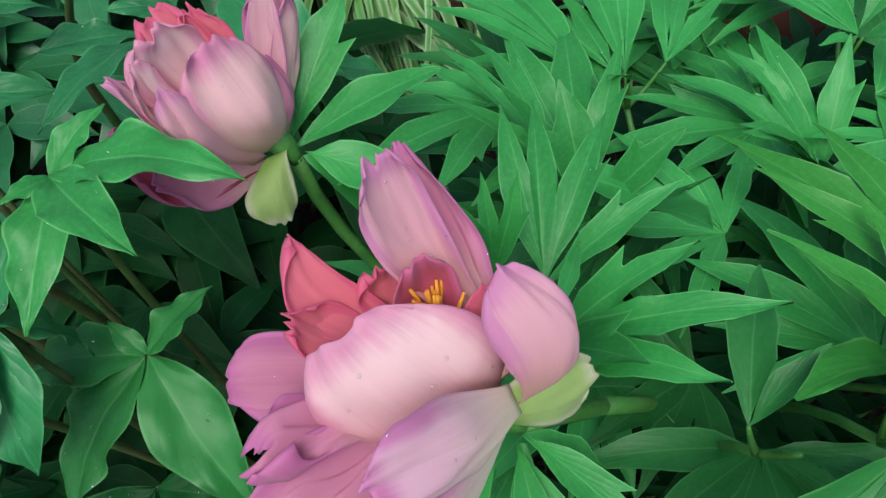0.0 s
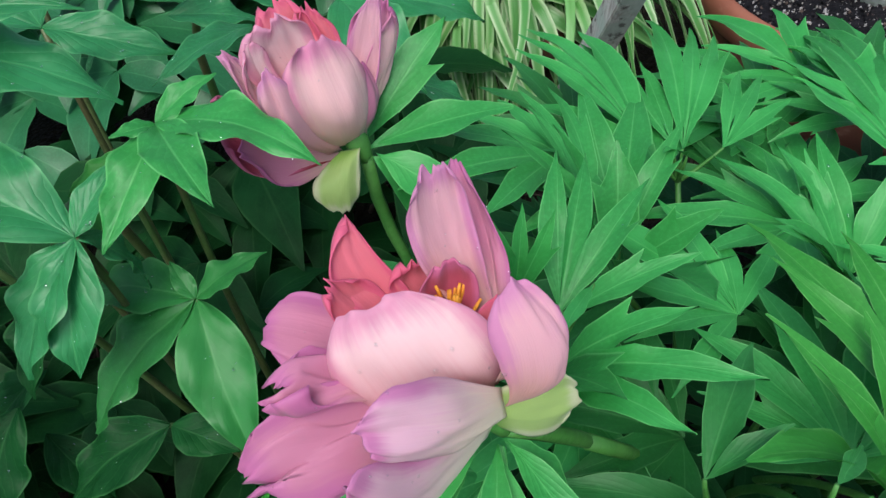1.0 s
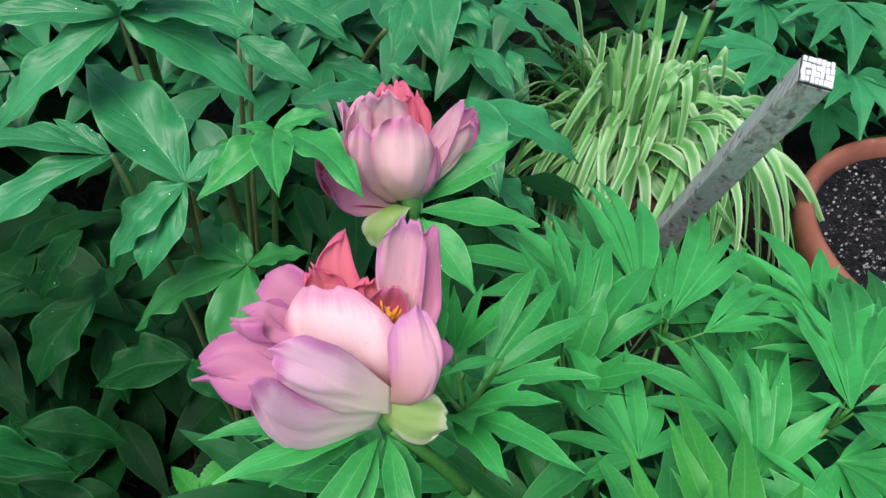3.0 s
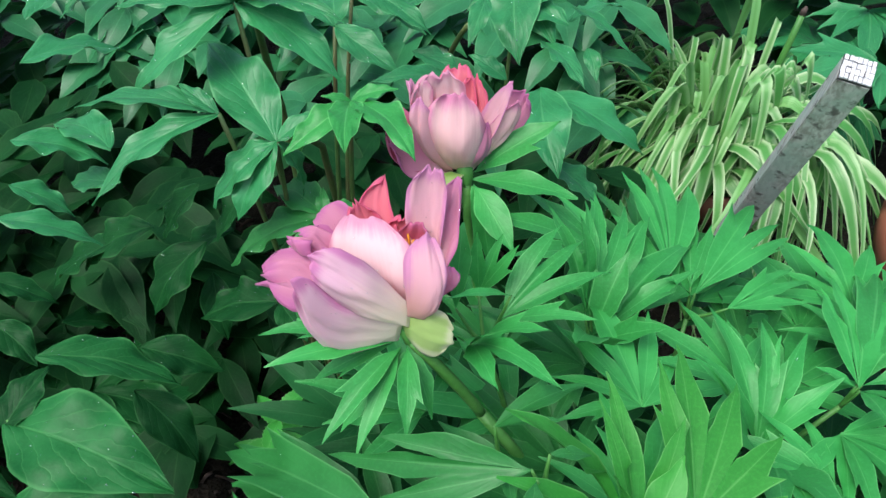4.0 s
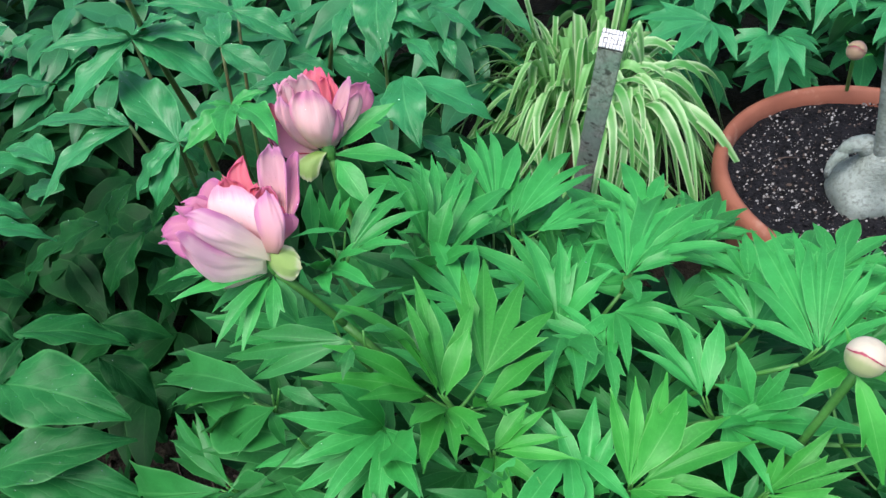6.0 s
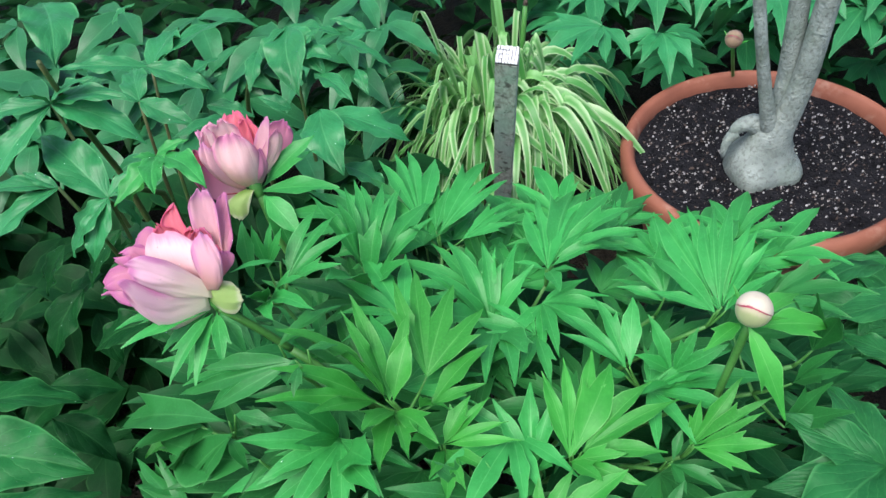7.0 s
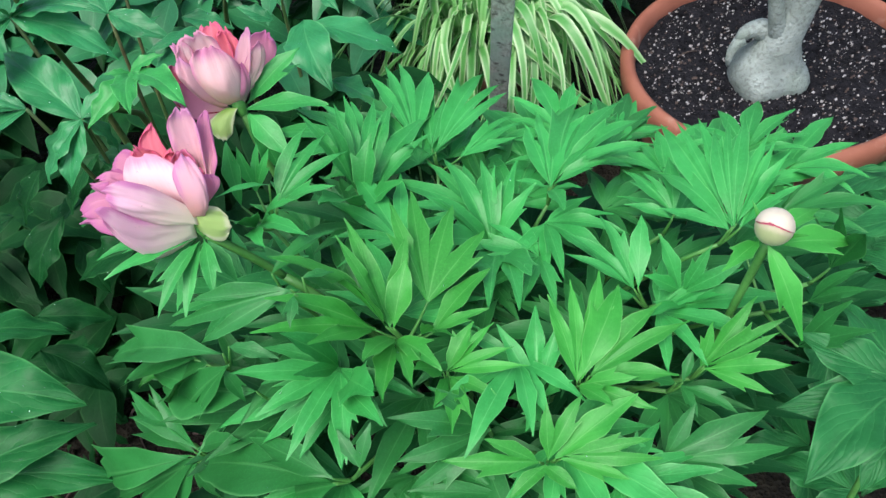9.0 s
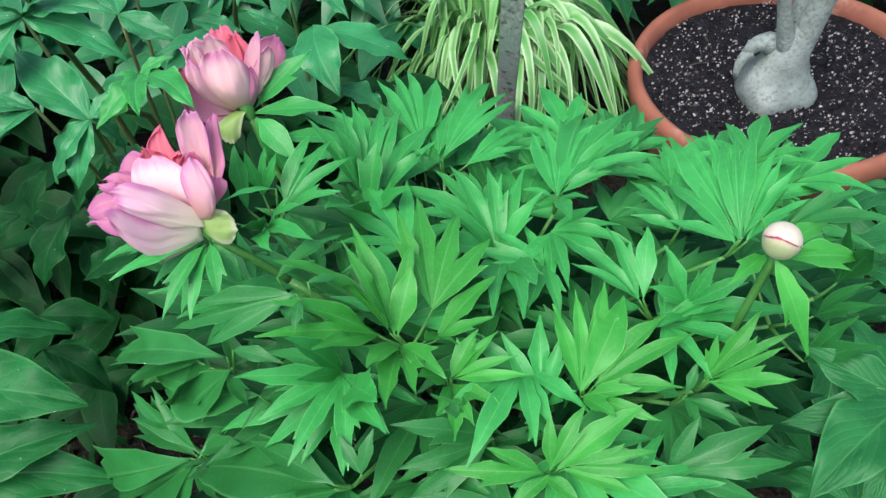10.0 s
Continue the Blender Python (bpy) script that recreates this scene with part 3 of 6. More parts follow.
# ---- grass-like plant in an old pot ----
def build_grass():
    cx, cy = 0.352, 0.632
    old = thing("old_pot", cx, cy, 0, "dark weathered terracotta pot holding a grassy plant", "pot")
    bm = bmesh.new()
    lathe(bm, [(0.0, -0.01), (0.1, -0.01), (0.13, 0.15), (0.142, 0.152), (0.145, 0.195), (0.138, 0.2), (0.128, 0.195), (0.12, 0.15), (0.09, 0.03), (0.0, 0.03)], cx, cy)
    part("body", bm, OLD_SHADED_CLAY, old)
    bm = bmesh.new()
    lathe(bm, [(0.0, 0.18), (0.125, 0.178), (0.126, 0.16)], cx, cy, 32)
    part("soil", bm, POTTING, old)
    plant = thing("grass_plant", cx, cy, 0.18, "clump of arching pale green striped strap leaves, in a pot", "grass plant")
    rng = random.Random(21)
    for k in range(298):
        q = rng.uniform(0, 6.283)
        if k % 3 == 0:
            q = rng.uniform(3.3, 6.0)
        r0 = 0.07 * math.sqrt(rng.random())
        foot = Vector((cx + r0 * math.cos(q + rng.uniform(-1, 1)), cy + r0 * math.sin(q), 0.17))
        reach, top = rng.uniform(0.1, 0.29), rng.uniform(0.06, 0.165)
        if rng.random() < 0.12:
            reach, top = reach * 0.5, top * 1.5
        fall = rng.uniform(0.05, 0.19)
        wide, bend, twist = rng.uniform(0.0044, 0.0086), rng.uniform(-0.8, 0.8), rng.uniform(-1.2, 1.2)

        def place(u, v):
            a = q + bend * u * u
            out = reach * (0.32 * u + 0.68 * u ** 1.6) if u < 0.7 else reach * (0.32 * u + 0.68 * u ** 1.6) * (1 - 0.25 * (u - 0.7))
            z = 0.0 + top * math.sin(min(u * 2.1, 1.62)) - (fall + top) * max(u - 0.45, 0) ** 1.7 * 2.2
            c = (2 * v - 1) * wide * (1 - 0.85 * max(u - 0.6, 0) / 0.4) * (0.7 + 0.6 * min(u * 3, 0.5))
            s = Vector((-math.sin(a), math.cos(a), 0.7 * math.sin(twist + 3 * u)))
            return foot + Vector((math.cos(a) * out, math.sin(a) * out, max(z, -0.16) + abs(2 * v - 1) * wide * 0.35)) + s * c

        bm = bmesh.new()
        grid(bm, 16, 2, place)
        part("blade", bm, BLADE, plant)
    for foot, end, thick in (((0.39, 0.64, 0.17), (0.428, 0.652, 0.392), 0.8),):
        bm = bmesh.new()
        tube(bm, arc(foot, end, (0.004, 0, 0), 6), [thick * w for w in (0.006, 0.0062, 0.0062, 0.006, 0.0058, 0.0056, 0.0052)], 10)
        part("flower_stalk", bm, STEM, plant, "thick pale green stalk")
        bm = bmesh.new()
        way = (Vector(end) - Vector(foot)).normalized()
        tube(bm, [Vector(end) - way * 0.001, Vector(end) + way * 0.006, Vector(end) + way * 0.011], [thick * w for w in (0.0055, 0.0048, 0.0022)], 9)
        part("cut_tip", bm, CHIP, plant, "dry brown cut end")


build_grass()


# ---- stake ----
def build_stake():
    top, foot = Vector((0.333, 0.235, 0.556)), Vector((0.3385, 0.525, -0.06))
    stake = thing("wooden_stake", foot.x, foot.y, 0, "weathered grey wooden stake with a white-painted sawn end", "stake")
    way = (top - foot).normalized()
    a = Vector((1, -0.34, 0))
    a = (a - way * a.dot(way)).normalized()
    b = way.cross(a)
    m = Matrix((a, b, way)).transposed().to_4x4()
    length = (top - foot).length
    bm = bmesh.new()
    bmesh.ops.create_cube(bm, size=1, matrix=Matrix.Translation(foot) @ m @ Matrix.Translation((0, 0, length / 2)) @ Matrix.Diagonal((0.026, 0.024, length, 1)))
    bmesh.ops.bevel(bm, geom=bm.edges[:], offset=0.0012, segments=2, affect="EDGES")
    post = part("post", bm, WOOD, stake, smooth=False)
    bm = bmesh.new()
    bmesh.ops.create_cube(bm, size=1, matrix=Matrix.Translation(top) @ m @ Matrix.Translation((0, 0, 0.0004)) @ Matrix.Diagonal((0.0255, 0.0235, 0.002, 1)))
    cap = part("painted_end", bm, BLACK, stake, "dark sawn end showing through white paint", smooth=False)
    rng = random.Random(5)
    bm = bmesh.new()
    for i in range(7):
        for j in range(4):
            w, d = rng.uniform(0.0026, 0.0034), rng.uniform(0.0042, 0.0056)
            bmesh.ops.create_cube(bm, size=1, matrix=Matrix.Translation(top) @ m @ Matrix.Translation(((i - 3) * 0.0036 + rng.uniform(-0.0003, 0.0003), (j - 1.5) * 0.0058, 0.0016 + rng.uniform(0, 0.0006))) @ Matrix.Diagonal((w, d, 0.0016, 1)))
    tagged(part("flaking_paint", bm, WHITE, stake, "flaking white paint ridges", smooth=False), kind="stuff")


build_stake()

# ---- peony plants ----
lacy = thing("lacy_peony", 0.22, 0.0, 0, "bushy peony with deeply cut fresh green leaves, in flower", "peony plant")
tall = thing("tall_peony", -0.14, 0.3, 0, "tall peony with broad pointed dark green leaves, wet from rain", "peony plant")
low = thing("low_peony", -0.42, 0.02, 0, "low plant with large glossy wavy-edged oval leaves", "peony plant")
side = thing("side_peony", 0.62, -0.28, 0, "dark green plant with broad veined oval leaves beside the pot", "peony plant")
back = thing("back_peony", 0.95, 0.95, 0, "peony with lobed green leaves and a closed bud, behind the pot", "peony plant")
plant_leaf = {"lacy_peony": LACY, "tall_peony": BROAD, "low_peony": DARK_SHADED, "side_peony": VEINED, "back_peony": BROAD}
plant_stem = {"lacy_peony": STEM, "tall_peony": RED_STEM, "low_peony": STEM, "side_peony": STEM, "back_peony": STEM}

# leaflets of the lacy peony
cut_leaf(lacy, (0.195, -0.104, 0.454), [((0.175, -0.007, 0.479), 0.20, ""), ((0.195, 0.023, 0.463), 0.20, ""), ((0.232, -0.003, 0.456), 0.22, ""), ((0.256, -0.038, 0.450), 0.30, "")], FRESH)
cut_leaf(lacy, (0.160, -0.122, 0.454), [((0.131, -0.070, 0.521), 0.14, ""), ((0.138, -0.043, 0.513), 0.18, ""), ((0.186, -0.053, 0.484), 0.22, "")], FRESH)
cut_leaf(lacy, (0.163, -0.123, 0.453), [((0.185, -0.080, 0.489), 0.40, "")], FRESH)
cut_leaf(lacy, (0.157, -0.122, 0.455), [((0.082, -0.091, 0.540), 0.27, "l"), ((0.132, -0.124, 0.522), 0.24, "")], FRESH)
cut_leaf(lacy, (0.148, -0.124, 0.456), [((0.079, -0.132, 0.538), 0.22, "l"), ((0.065, -0.152, 0.527), 0.18, "b"), ((0.105, -0.170, 0.520), 0.20, "")], FRESH)
cut_leaf(lacy, (0.194, -0.127, 0.440), [((0.254, -0.076, 0.450), 0.26, ""), ((0.247, -0.123, 0.451), 0.22, "b")], FRESH)
cut_leaf(lacy, (0.185, -0.128, 0.443), [((0.213, -0.150, 0.467), 0.30, ""), ((0.199, -0.145, 0.478), 0.30, "")], FRESH)
cut_leaf(lacy, (0.163, -0.132, 0.450), [((0.142, -0.180, 0.503), 0.28, "")], FRESH)
cut_leaf(lacy, (0.163, -0.133, 0.449), [((0.152, -0.209, 0.490), 0.30, "l"), ((0.175, -0.200, 0.483), 0.24, "")], FRESH)
cut_leaf(lacy, (0.164, -0.133, 0.449), [((0.199, -0.181, 0.472), 0.32, "l")], FRESH)
cut_leaf(lacy, (0.201, -0.161, 0.432), [((0.230, -0.130, 0.453), 0.34, "")], FRESH)
cut_leaf(lacy, (0.202, -0.161, 0.431), [((0.247, -0.133, 0.447), 0.20, ""), ((0.259, -0.159, 0.447), 0.20, "b"), ((0.267, -0.176, 0.445), 0.20, "")], FRESH)
cut_leaf(lacy, (0.201, -0.165, 0.430), [((0.187, -0.204, 0.457), 0.24, ""), ((0.198, -0.218, 0.436), 0.34, "b")], FRESH)
cut_leaf(lacy, (0.203, -0.165, 0.429), [((0.215, -0.210, 0.437), 0.22, ""), ((0.242, -0.200, 0.437), 0.24, "")], FRESH)
cut_leaf(lacy, (0.198, -0.162, 0.433), [((0.178, -0.182, 0.484), 0.36, "")], FRESH)
cut_leaf(lacy, (0.115, -0.144, 0.437), [((0.032, -0.153, 0.476), 0.20, ""), ((-0.004, -0.157, 0.399), 0.19, "b"), ((0.042, -0.175, 0.431), 0.13, "")])
cut_leaf(lacy, (0.112, -0.155, 0.431), [((0.035, -0.180, 0.401), 0.24, "b")])
cut_leaf(lacy, (0.113, -0.161, 0.427), [((0.071, -0.207, 0.414), 0.24, "l"), ((0.109, -0.232, 0.435), 0.28, "b")])
cut_leaf(lacy, (0.114, -0.159, 0.429), [((0.149, -0.219, 0.475), 0.30, "l")])
cut_leaf(lacy, (0.112, -0.142, 0.438), [((0.089, -0.162, 0.532), 0.26, ""), ((0.086, -0.177, 0.495), 0.18, "")])
cut_leaf(lacy, (0.118, -0.152, 0.433), [((0.148, -0.204, 0.496), 0.40, "")])
cut_leaf(lacy, (0.056, 0.024, 0.495), [((0.053, 0.033, 0.544), 0.26, ""), ((0.070, 0.039, 0.540), 0.22, ""), ((0.081, 0.029, 0.540), 0.24, "")])
cut_leaf(lacy, (0.072, 0.011, 0.485), [((0.110, 0.077, 0.515), 0.24, ""), ((0.127, 0.076, 0.506), 0.20, ""), ((0.145, 0.047, 0.503), 0.18, "r")])
cut_leaf(lacy, (0.073, 0.010, 0.484), [((0.133, -0.007, 0.516), 0.20, "")])
cut_leaf(lacy, (0.078, -0.005, 0.528), [((0.041, -0.032, 0.552), 0.12, "")])
cut_leaf(lacy, (0.055, -0.010, 0.481), [((0.105, -0.038, 0.531), 0.22, "l"), ((0.110, -0.071, 0.531), 0.19, "r"), ((0.076, -0.076, 0.524), 0.24, "")])
cut_leaf(lacy, (0.052, -0.010, 0.482), [((0.056, -0.059, 0.547), 0.30, "")])
cut_leaf(lacy, (0.042, 0.010, 0.493), [((0.043, 0.042, 0.545), 0.28, "")])
cut_leaf(lacy, (0.137, 0.074, 0.423), [((0.099, 0.112, 0.507), 0.20, ""), ((0.122, 0.104, 0.500), 0.20, ""), ((0.130, 0.146, 0.480), 0.15, "")])
cut_leaf(lacy, (0.141, 0.083, 0.425), [((0.139, 0.173, 0.465), 0.15, ""), ((0.171, 0.187, 0.446), 0.14, "")])
cut_leaf(lacy, (0.144, 0.062, 0.414), [((0.164, 0.100, 0.473), 0.36, "")])
cut_leaf(lacy, (0.150, 0.067, 0.412), [((0.191, 0.181, 0.439), 0.20, ""), ((0.234, 0.174, 0.425), 0.20, ""), ((0.227, 0.115, 0.435), 0.18, "")])
cut_leaf(lacy, (0.145, 0.056, 0.412), [((0.189, 0.035, 0.464), 0.28, "l")])
cut_leaf(lacy, (0.138, 0.052, 0.414), [((0.120, -0.032, 0.524), 0.28, "b")])
cut_leaf(lacy, (0.207, 0.129, 0.423), [((0.166, 0.226, 0.440), 0.18, ""), ((0.186, 0.257, 0.429), 0.20, ""), ((0.203, 0.274, 0.421), 0.18, ""), ((0.235, 0.253, 0.412), 0.20, "")])
cut_leaf(lacy, (0.226, 0.111, 0.419), [((0.304, 0.258, 0.398), 0.15, ""), ((0.321, 0.227, 0.396), 0.14, ""), ((0.326, 0.206, 0.396), 0.14, "")])
cut_leaf(lacy, (0.223, 0.117, 0.419), [((0.231, 0.242, 0.415), 0.20, ""), ((0.248, 0.192, 0.418), 0.20, "")])
cut_leaf(lacy, (0.252, 0.102, 0.414), [((0.319, 0.166, 0.402), 0.17, "l"), ((0.332, 0.156, 0.400), 0.13, ""), ((0.314, 0.112, 0.413), 0.22, "b")])
cut_leaf(lacy, (0.223, 0.103, 0.421), [((0.194, 0.094, 0.452), 0.26, "")])
cut_leaf(lacy, (0.265, -0.005, 0.383), [((0.210, 0.022, 0.451), 0.18, ""), ((0.233, 0.091, 0.431), 0.20, "l"), ((0.269, 0.081, 0.425), 0.24, "r")])
cut_leaf(lacy, (0.266, -0.004, 0.384), [((0.284, 0.069, 0.424), 0.22, ""), ((0.308, 0.082, 0.417), 0.22, "b"), ((0.319, 0.030, 0.429), 0.24, "")])
cut_leaf(lacy, (0.262, -0.005, 0.384), [((0.204, 0.016, 0.455), 0.20, "l"), ((0.200, -0.049, 0.470), 0.30, "")])
cut_leaf(lacy, (0.270, -0.008, 0.382), [((0.273, -0.117, 0.443), 0.30, "l"), ((0.247, -0.111, 0.443), 0.28, "")])
cut_leaf(lacy, (0.266, -0.009, 0.382), [((0.290, -0.086, 0.442), 0.30, "")])
cut_leaf(lacy, (0.333, 0.032, 0.419), [((0.326, 0.125, 0.408), 0.30, ""), ((0.346, 0.165, 0.396), 0.20, ""), ((0.379, 0.183, 0.387), 0.28, "")])
cut_leaf(lacy, (0.338, 0.038, 0.418), [((0.403, 0.194, 0.381), 0.17, ""), ((0.421, 0.194, 0.381), 0.19, "r"), ((0.444, 0.154, 0.401), 0.19, "")])
cut_leaf(lacy, (0.347, 0.052, 0.416), [((0.449, 0.096, 0.430), 0.20, "l"), ((0.443, 0.033, 0.450), 0.16, "")])
cut_leaf(lacy, (0.336, 0.034, 0.419), [((0.395, 0.038, 0.438), 0.24, "b")])
cut_leaf(lacy, (0.331, 0.032, 0.419), [((0.299, 0.035, 0.435), 0.22, "")])
cut_leaf(lacy, (0.333, 0.028, 0.420), [((0.335, -0.019, 0.442), 0.34, "l"), ((0.357, 0.002, 0.441), 0.24, "")])
cut_leaf(lacy, (0.455, -0.103, 0.481), [((0.455, 0.072, 0.443), 0.15, ""), ((0.464, 0.052, 0.457), 0.14, ""), ((0.476, 0.030, 0.474), 0.16, "")])
cut_leaf(lacy, (0.456, -0.104, 0.482), [((0.481, 0.008, 0.484), 0.15, ""), ((0.495, 0.017, 0.492), 0.15, ""), ((0.507, 0.008, 0.499), 0.15, "")])
cut_leaf(lacy, (0.458, -0.103, 0.484), [((0.515, -0.024, 0.506), 0.15, "l"), ((0.515, -0.037, 0.506), 0.14, ""), ((0.513, -0.065, 0.514), 0.16, "r")])
cut_leaf(lacy, (0.452, -0.104, 0.479), [((0.426, -0.004, 0.455), 0.20, ""), ((0.406, -0.061, 0.459), 0.19, "l")])
cut_leaf(lacy, (0.460, -0.107, 0.483), [((0.504, -0.072, 0.502), 0.22, ""), ((0.505, -0.102, 0.520), 0.20, "b")])
cut_leaf(lacy, (0.431, -0.046, 0.439), [((0.404, 0.026, 0.434), 0.22, ""), ((0.417, 0.006, 0.441), 0.20, ""), ((0.445, 0.018, 0.446), 0.25, "")])
cut_leaf(lacy, (0.428, -0.050, 0.438), [((0.391, -0.024, 0.440), 0.26, "")])
cut_leaf(lacy, (0.375, -0.111, 0.427), [((0.328, -0.047, 0.445), 0.18, "l"), ((0.363, -0.038, 0.447), 0.20, ""), ((0.320, -0.078, 0.450), 0.17, "")])
cut_leaf(lacy, (0.378, -0.111, 0.428), [((0.397, -0.053, 0.456), 0.30, "")])
cut_leaf(lacy, (0.415, -0.116, 0.419), [((0.403, -0.080, 0.460), 0.28, ""), ((0.380, -0.113, 0.449), 0.30, "")])
cut_leaf(lacy, (0.416, -0.118, 0.419), [((0.437, -0.110, 0.471), 0.22, ""), ((0.457, -0.130, 0.468), 0.24, "l")])
cut_leaf(lacy, (0.373, -0.117, 0.424), [((0.347, -0.123, 0.445), 0.35, "")])
cut_leaf(lacy, (0.415, -0.130, 0.417), [((0.440, -0.149, 0.451), 0.30, "b"), ((0.375, -0.150, 0.443), 0.30, "")])
cut_leaf(lacy, (0.305, -0.186, 0.422), [((0.293, -0.122, 0.456), 0.26, ""), ((0.316, -0.109, 0.454), 0.20, ""), ((0.346, -0.099, 0.449), 0.24, "b")], FRESH)
cut_leaf(lacy, (0.308, -0.185, 0.422), [((0.360, -0.114, 0.445), 0.32, "")], FRESH)
cut_leaf(lacy, (0.316, -0.184, 0.423), [((0.388, -0.140, 0.444), 0.26, ""), ((0.405, -0.161, 0.445), 0.20, "b"), ((0.381, -0.206, 0.436), 0.26, "")], FRESH)
cut_leaf(lacy, (0.308, -0.189, 0.421), [((0.350, -0.203, 0.442), 0.30, "b"), ((0.357, -0.228, 0.434), 0.24, "")], FRESH)
cut_leaf(lacy, (0.305, -0.190, 0.421), [((0.324, -0.221, 0.441), 0.36, "")], FRESH)
cut_leaf(lacy, (0.273, -0.184, 0.407), [((0.249, -0.129, 0.439), 0.22, ""), ((0.285, -0.118, 0.441), 0.30, ""), ((0.300, -0.141, 0.443), 0.24, "")])
cut_leaf(lacy, (0.274, -0.187, 0.406), [((0.301, -0.189, 0.431), 0.32, "b")])
cut_leaf(lacy, (0.271, -0.188, 0.406), [((0.246, -0.194, 0.429), 0.36, "")])
cut_leaf(lacy, (0.272, -0.190, 0.405), [((0.255, -0.220, 0.419), 0.36, "b")])
cut_leaf(lacy, (0.268, -0.242, 0.411), [((0.274, -0.210, 0.441), 0.28, ""), ((0.303, -0.207, 0.442), 0.26, "r")], FRESH)
cut_leaf(lacy, (0.274, -0.243, 0.411), [((0.347, -0.214, 0.440), 0.26, "")], FRESH)
cut_leaf(lacy, (0.280, -0.242, 0.412), [((0.349, -0.247, 0.427), 0.20, "b"), ((0.355, -0.260, 0.417), 0.18, "")], FRESH)
cut_leaf(lacy, (0.278, -0.244, 0.411), [((0.326, -0.270, 0.412), 0.26, "")], FRESH)
cut_leaf(lacy, (0.261, -0.243, 0.410), [((0.185, -0.235, 0.426), 0.24, "b"), ((0.220, -0.226, 0.433), 0.30, "")], FRESH)
cut_leaf(lacy, (0.265, -0.246, 0.409), [((0.285, -0.271, 0.408), 0.40, ""), ((0.230, -0.267, 0.405), 0.30, "")], FRESH)
cut_leaf(lacy, (0.360, -0.251, 0.394), [((0.389, -0.222, 0.420), 0.28, ""), ((0.447, -0.236, 0.414), 0.24, "l")], SHADED)
cut_leaf(lacy, (0.363, -0.252, 0.393), [((0.456, -0.262, 0.397), 0.20, "b"), ((0.426, -0.278, 0.373), 0.22, "")], SHADED)
cut_leaf(lacy, (0.359, -0.253, 0.393), [((0.380, -0.280, 0.374), 0.30, "")], SHADED)
cut_leaf(lacy, (0.409, -0.188, 0.412), [((0.421, -0.165, 0.442), 0.30, ""), ((0.460, -0.157, 0.456), 0.20, "b")], FRESH)
cut_leaf(lacy, (0.412, -0.188, 0.412), [((0.470, -0.189, 0.472), 0.18, "l"), ((0.463, -0.195, 0.461), 0.16, "")], FRESH)
cut_leaf(lacy, (0.412, -0.190, 0.411), [((0.465, -0.218, 0.448), 0.22, ""), ((0.450, -0.230, 0.426), 0.20, "b")], FRESH)
cut_leaf(lacy, (0.390, -0.198, 0.404), [((0.392, -0.230, 0.405), 0.28, ""), ((0.428, -0.230, 0.402), 0.24, "b")], SHADED)
cut_leaf(lacy, (0.387, -0.195, 0.405), [((0.359, -0.195, 0.423), 0.30, "")], SHADED)
cut_leaf(lacy, (0.392, -0.196, 0.405), [((0.405, -0.177, 0.424), 0.30, "")], SHADED)
cut_leaf(lacy, (0.036, -0.152, 0.503), [((-0.125, -0.052, 0.383), 0.13, "b")], SHADED)
cut_leaf(lacy, (0.001, -0.132, 0.473), [((-0.121, -0.063, 0.354), 0.20, "")], SHADED)
cut_leaf(lacy, (-0.011, -0.122, 0.470), [((-0.107, -0.058, 0.406), 0.12, "")], SHADED)
cut_leaf(lacy, (0.013, -0.142, 0.477), [((-0.057, -0.111, 0.379), 0.40, "")], SHADED)
cut_leaf(lacy, (0.038, -0.157, 0.495), [((-0.061, -0.122, 0.356), 0.20, ""), ((-0.024, -0.142, 0.393), 0.15, "")], SHADED)
cut_leaf(lacy, (0.029, -0.153, 0.484), [((0.036, -0.165, 0.447), 0.30, "")], SHADED)
cut_leaf(lacy, (0.044, -0.153, 0.513), [((0.083, -0.172, 0.516), 0.28, "")], SHADED)
cut_leaf(lacy, (-0.049, -0.141, 0.336), [((-0.127, -0.060, 0.334), 0.17, ""), ((-0.085, -0.080, 0.368), 0.18, "")], SHADED)
cut_leaf(lacy, (-0.070, -0.119, 0.342), [((-0.130, -0.066, 0.317), 0.26, "")], SHADED)
cut_leaf(lacy, (-0.055, -0.139, 0.325), [((-0.137, -0.073, 0.298), 0.22, "")], SHADED)
cut_leaf(lacy, (-0.064, -0.136, 0.313), [((-0.233, -0.064, 0.170), 0.24, "b"), ((-0.221, -0.073, 0.167), 0.12, "")], SHADED)
cut_leaf(lacy, (-0.060, -0.140, 0.312), [((-0.233, -0.077, 0.121), 0.22, ""), ((-0.199, -0.094, 0.132), 0.18, "")], SHADED)
cut_leaf(lacy, (-0.057, -0.143, 0.310), [((-0.151, -0.117, 0.151), 0.26, ""), ((-0.119, -0.130, 0.182), 0.20, "")], SHADED)
cut_leaf(lacy, (-0.053, -0.145, 0.315), [((-0.026, -0.165, 0.285), 0.34, ""), ((-0.056, -0.156, 0.243), 0.26, "")], SHADED)
cut_leaf(lacy, (-0.047, -0.142, 0.337), [((0.012, -0.166, 0.387), 0.26, "")], SHADED)
cut_leaf(lacy, (0.047, -0.161, 0.454), [((-0.068, -0.089, 0.369), 0.30, ""), ((-0.092, -0.066, 0.374), 0.24, "")], SHADED)
cut_leaf(lacy, (0.095, -0.227, 0.403), [((-0.073, -0.131, 0.285), 0.26, "")], SHADED)
cut_leaf(lacy, (0.096, -0.226, 0.409), [((0.019, -0.165, 0.388), 0.24, "l")], SHADED)
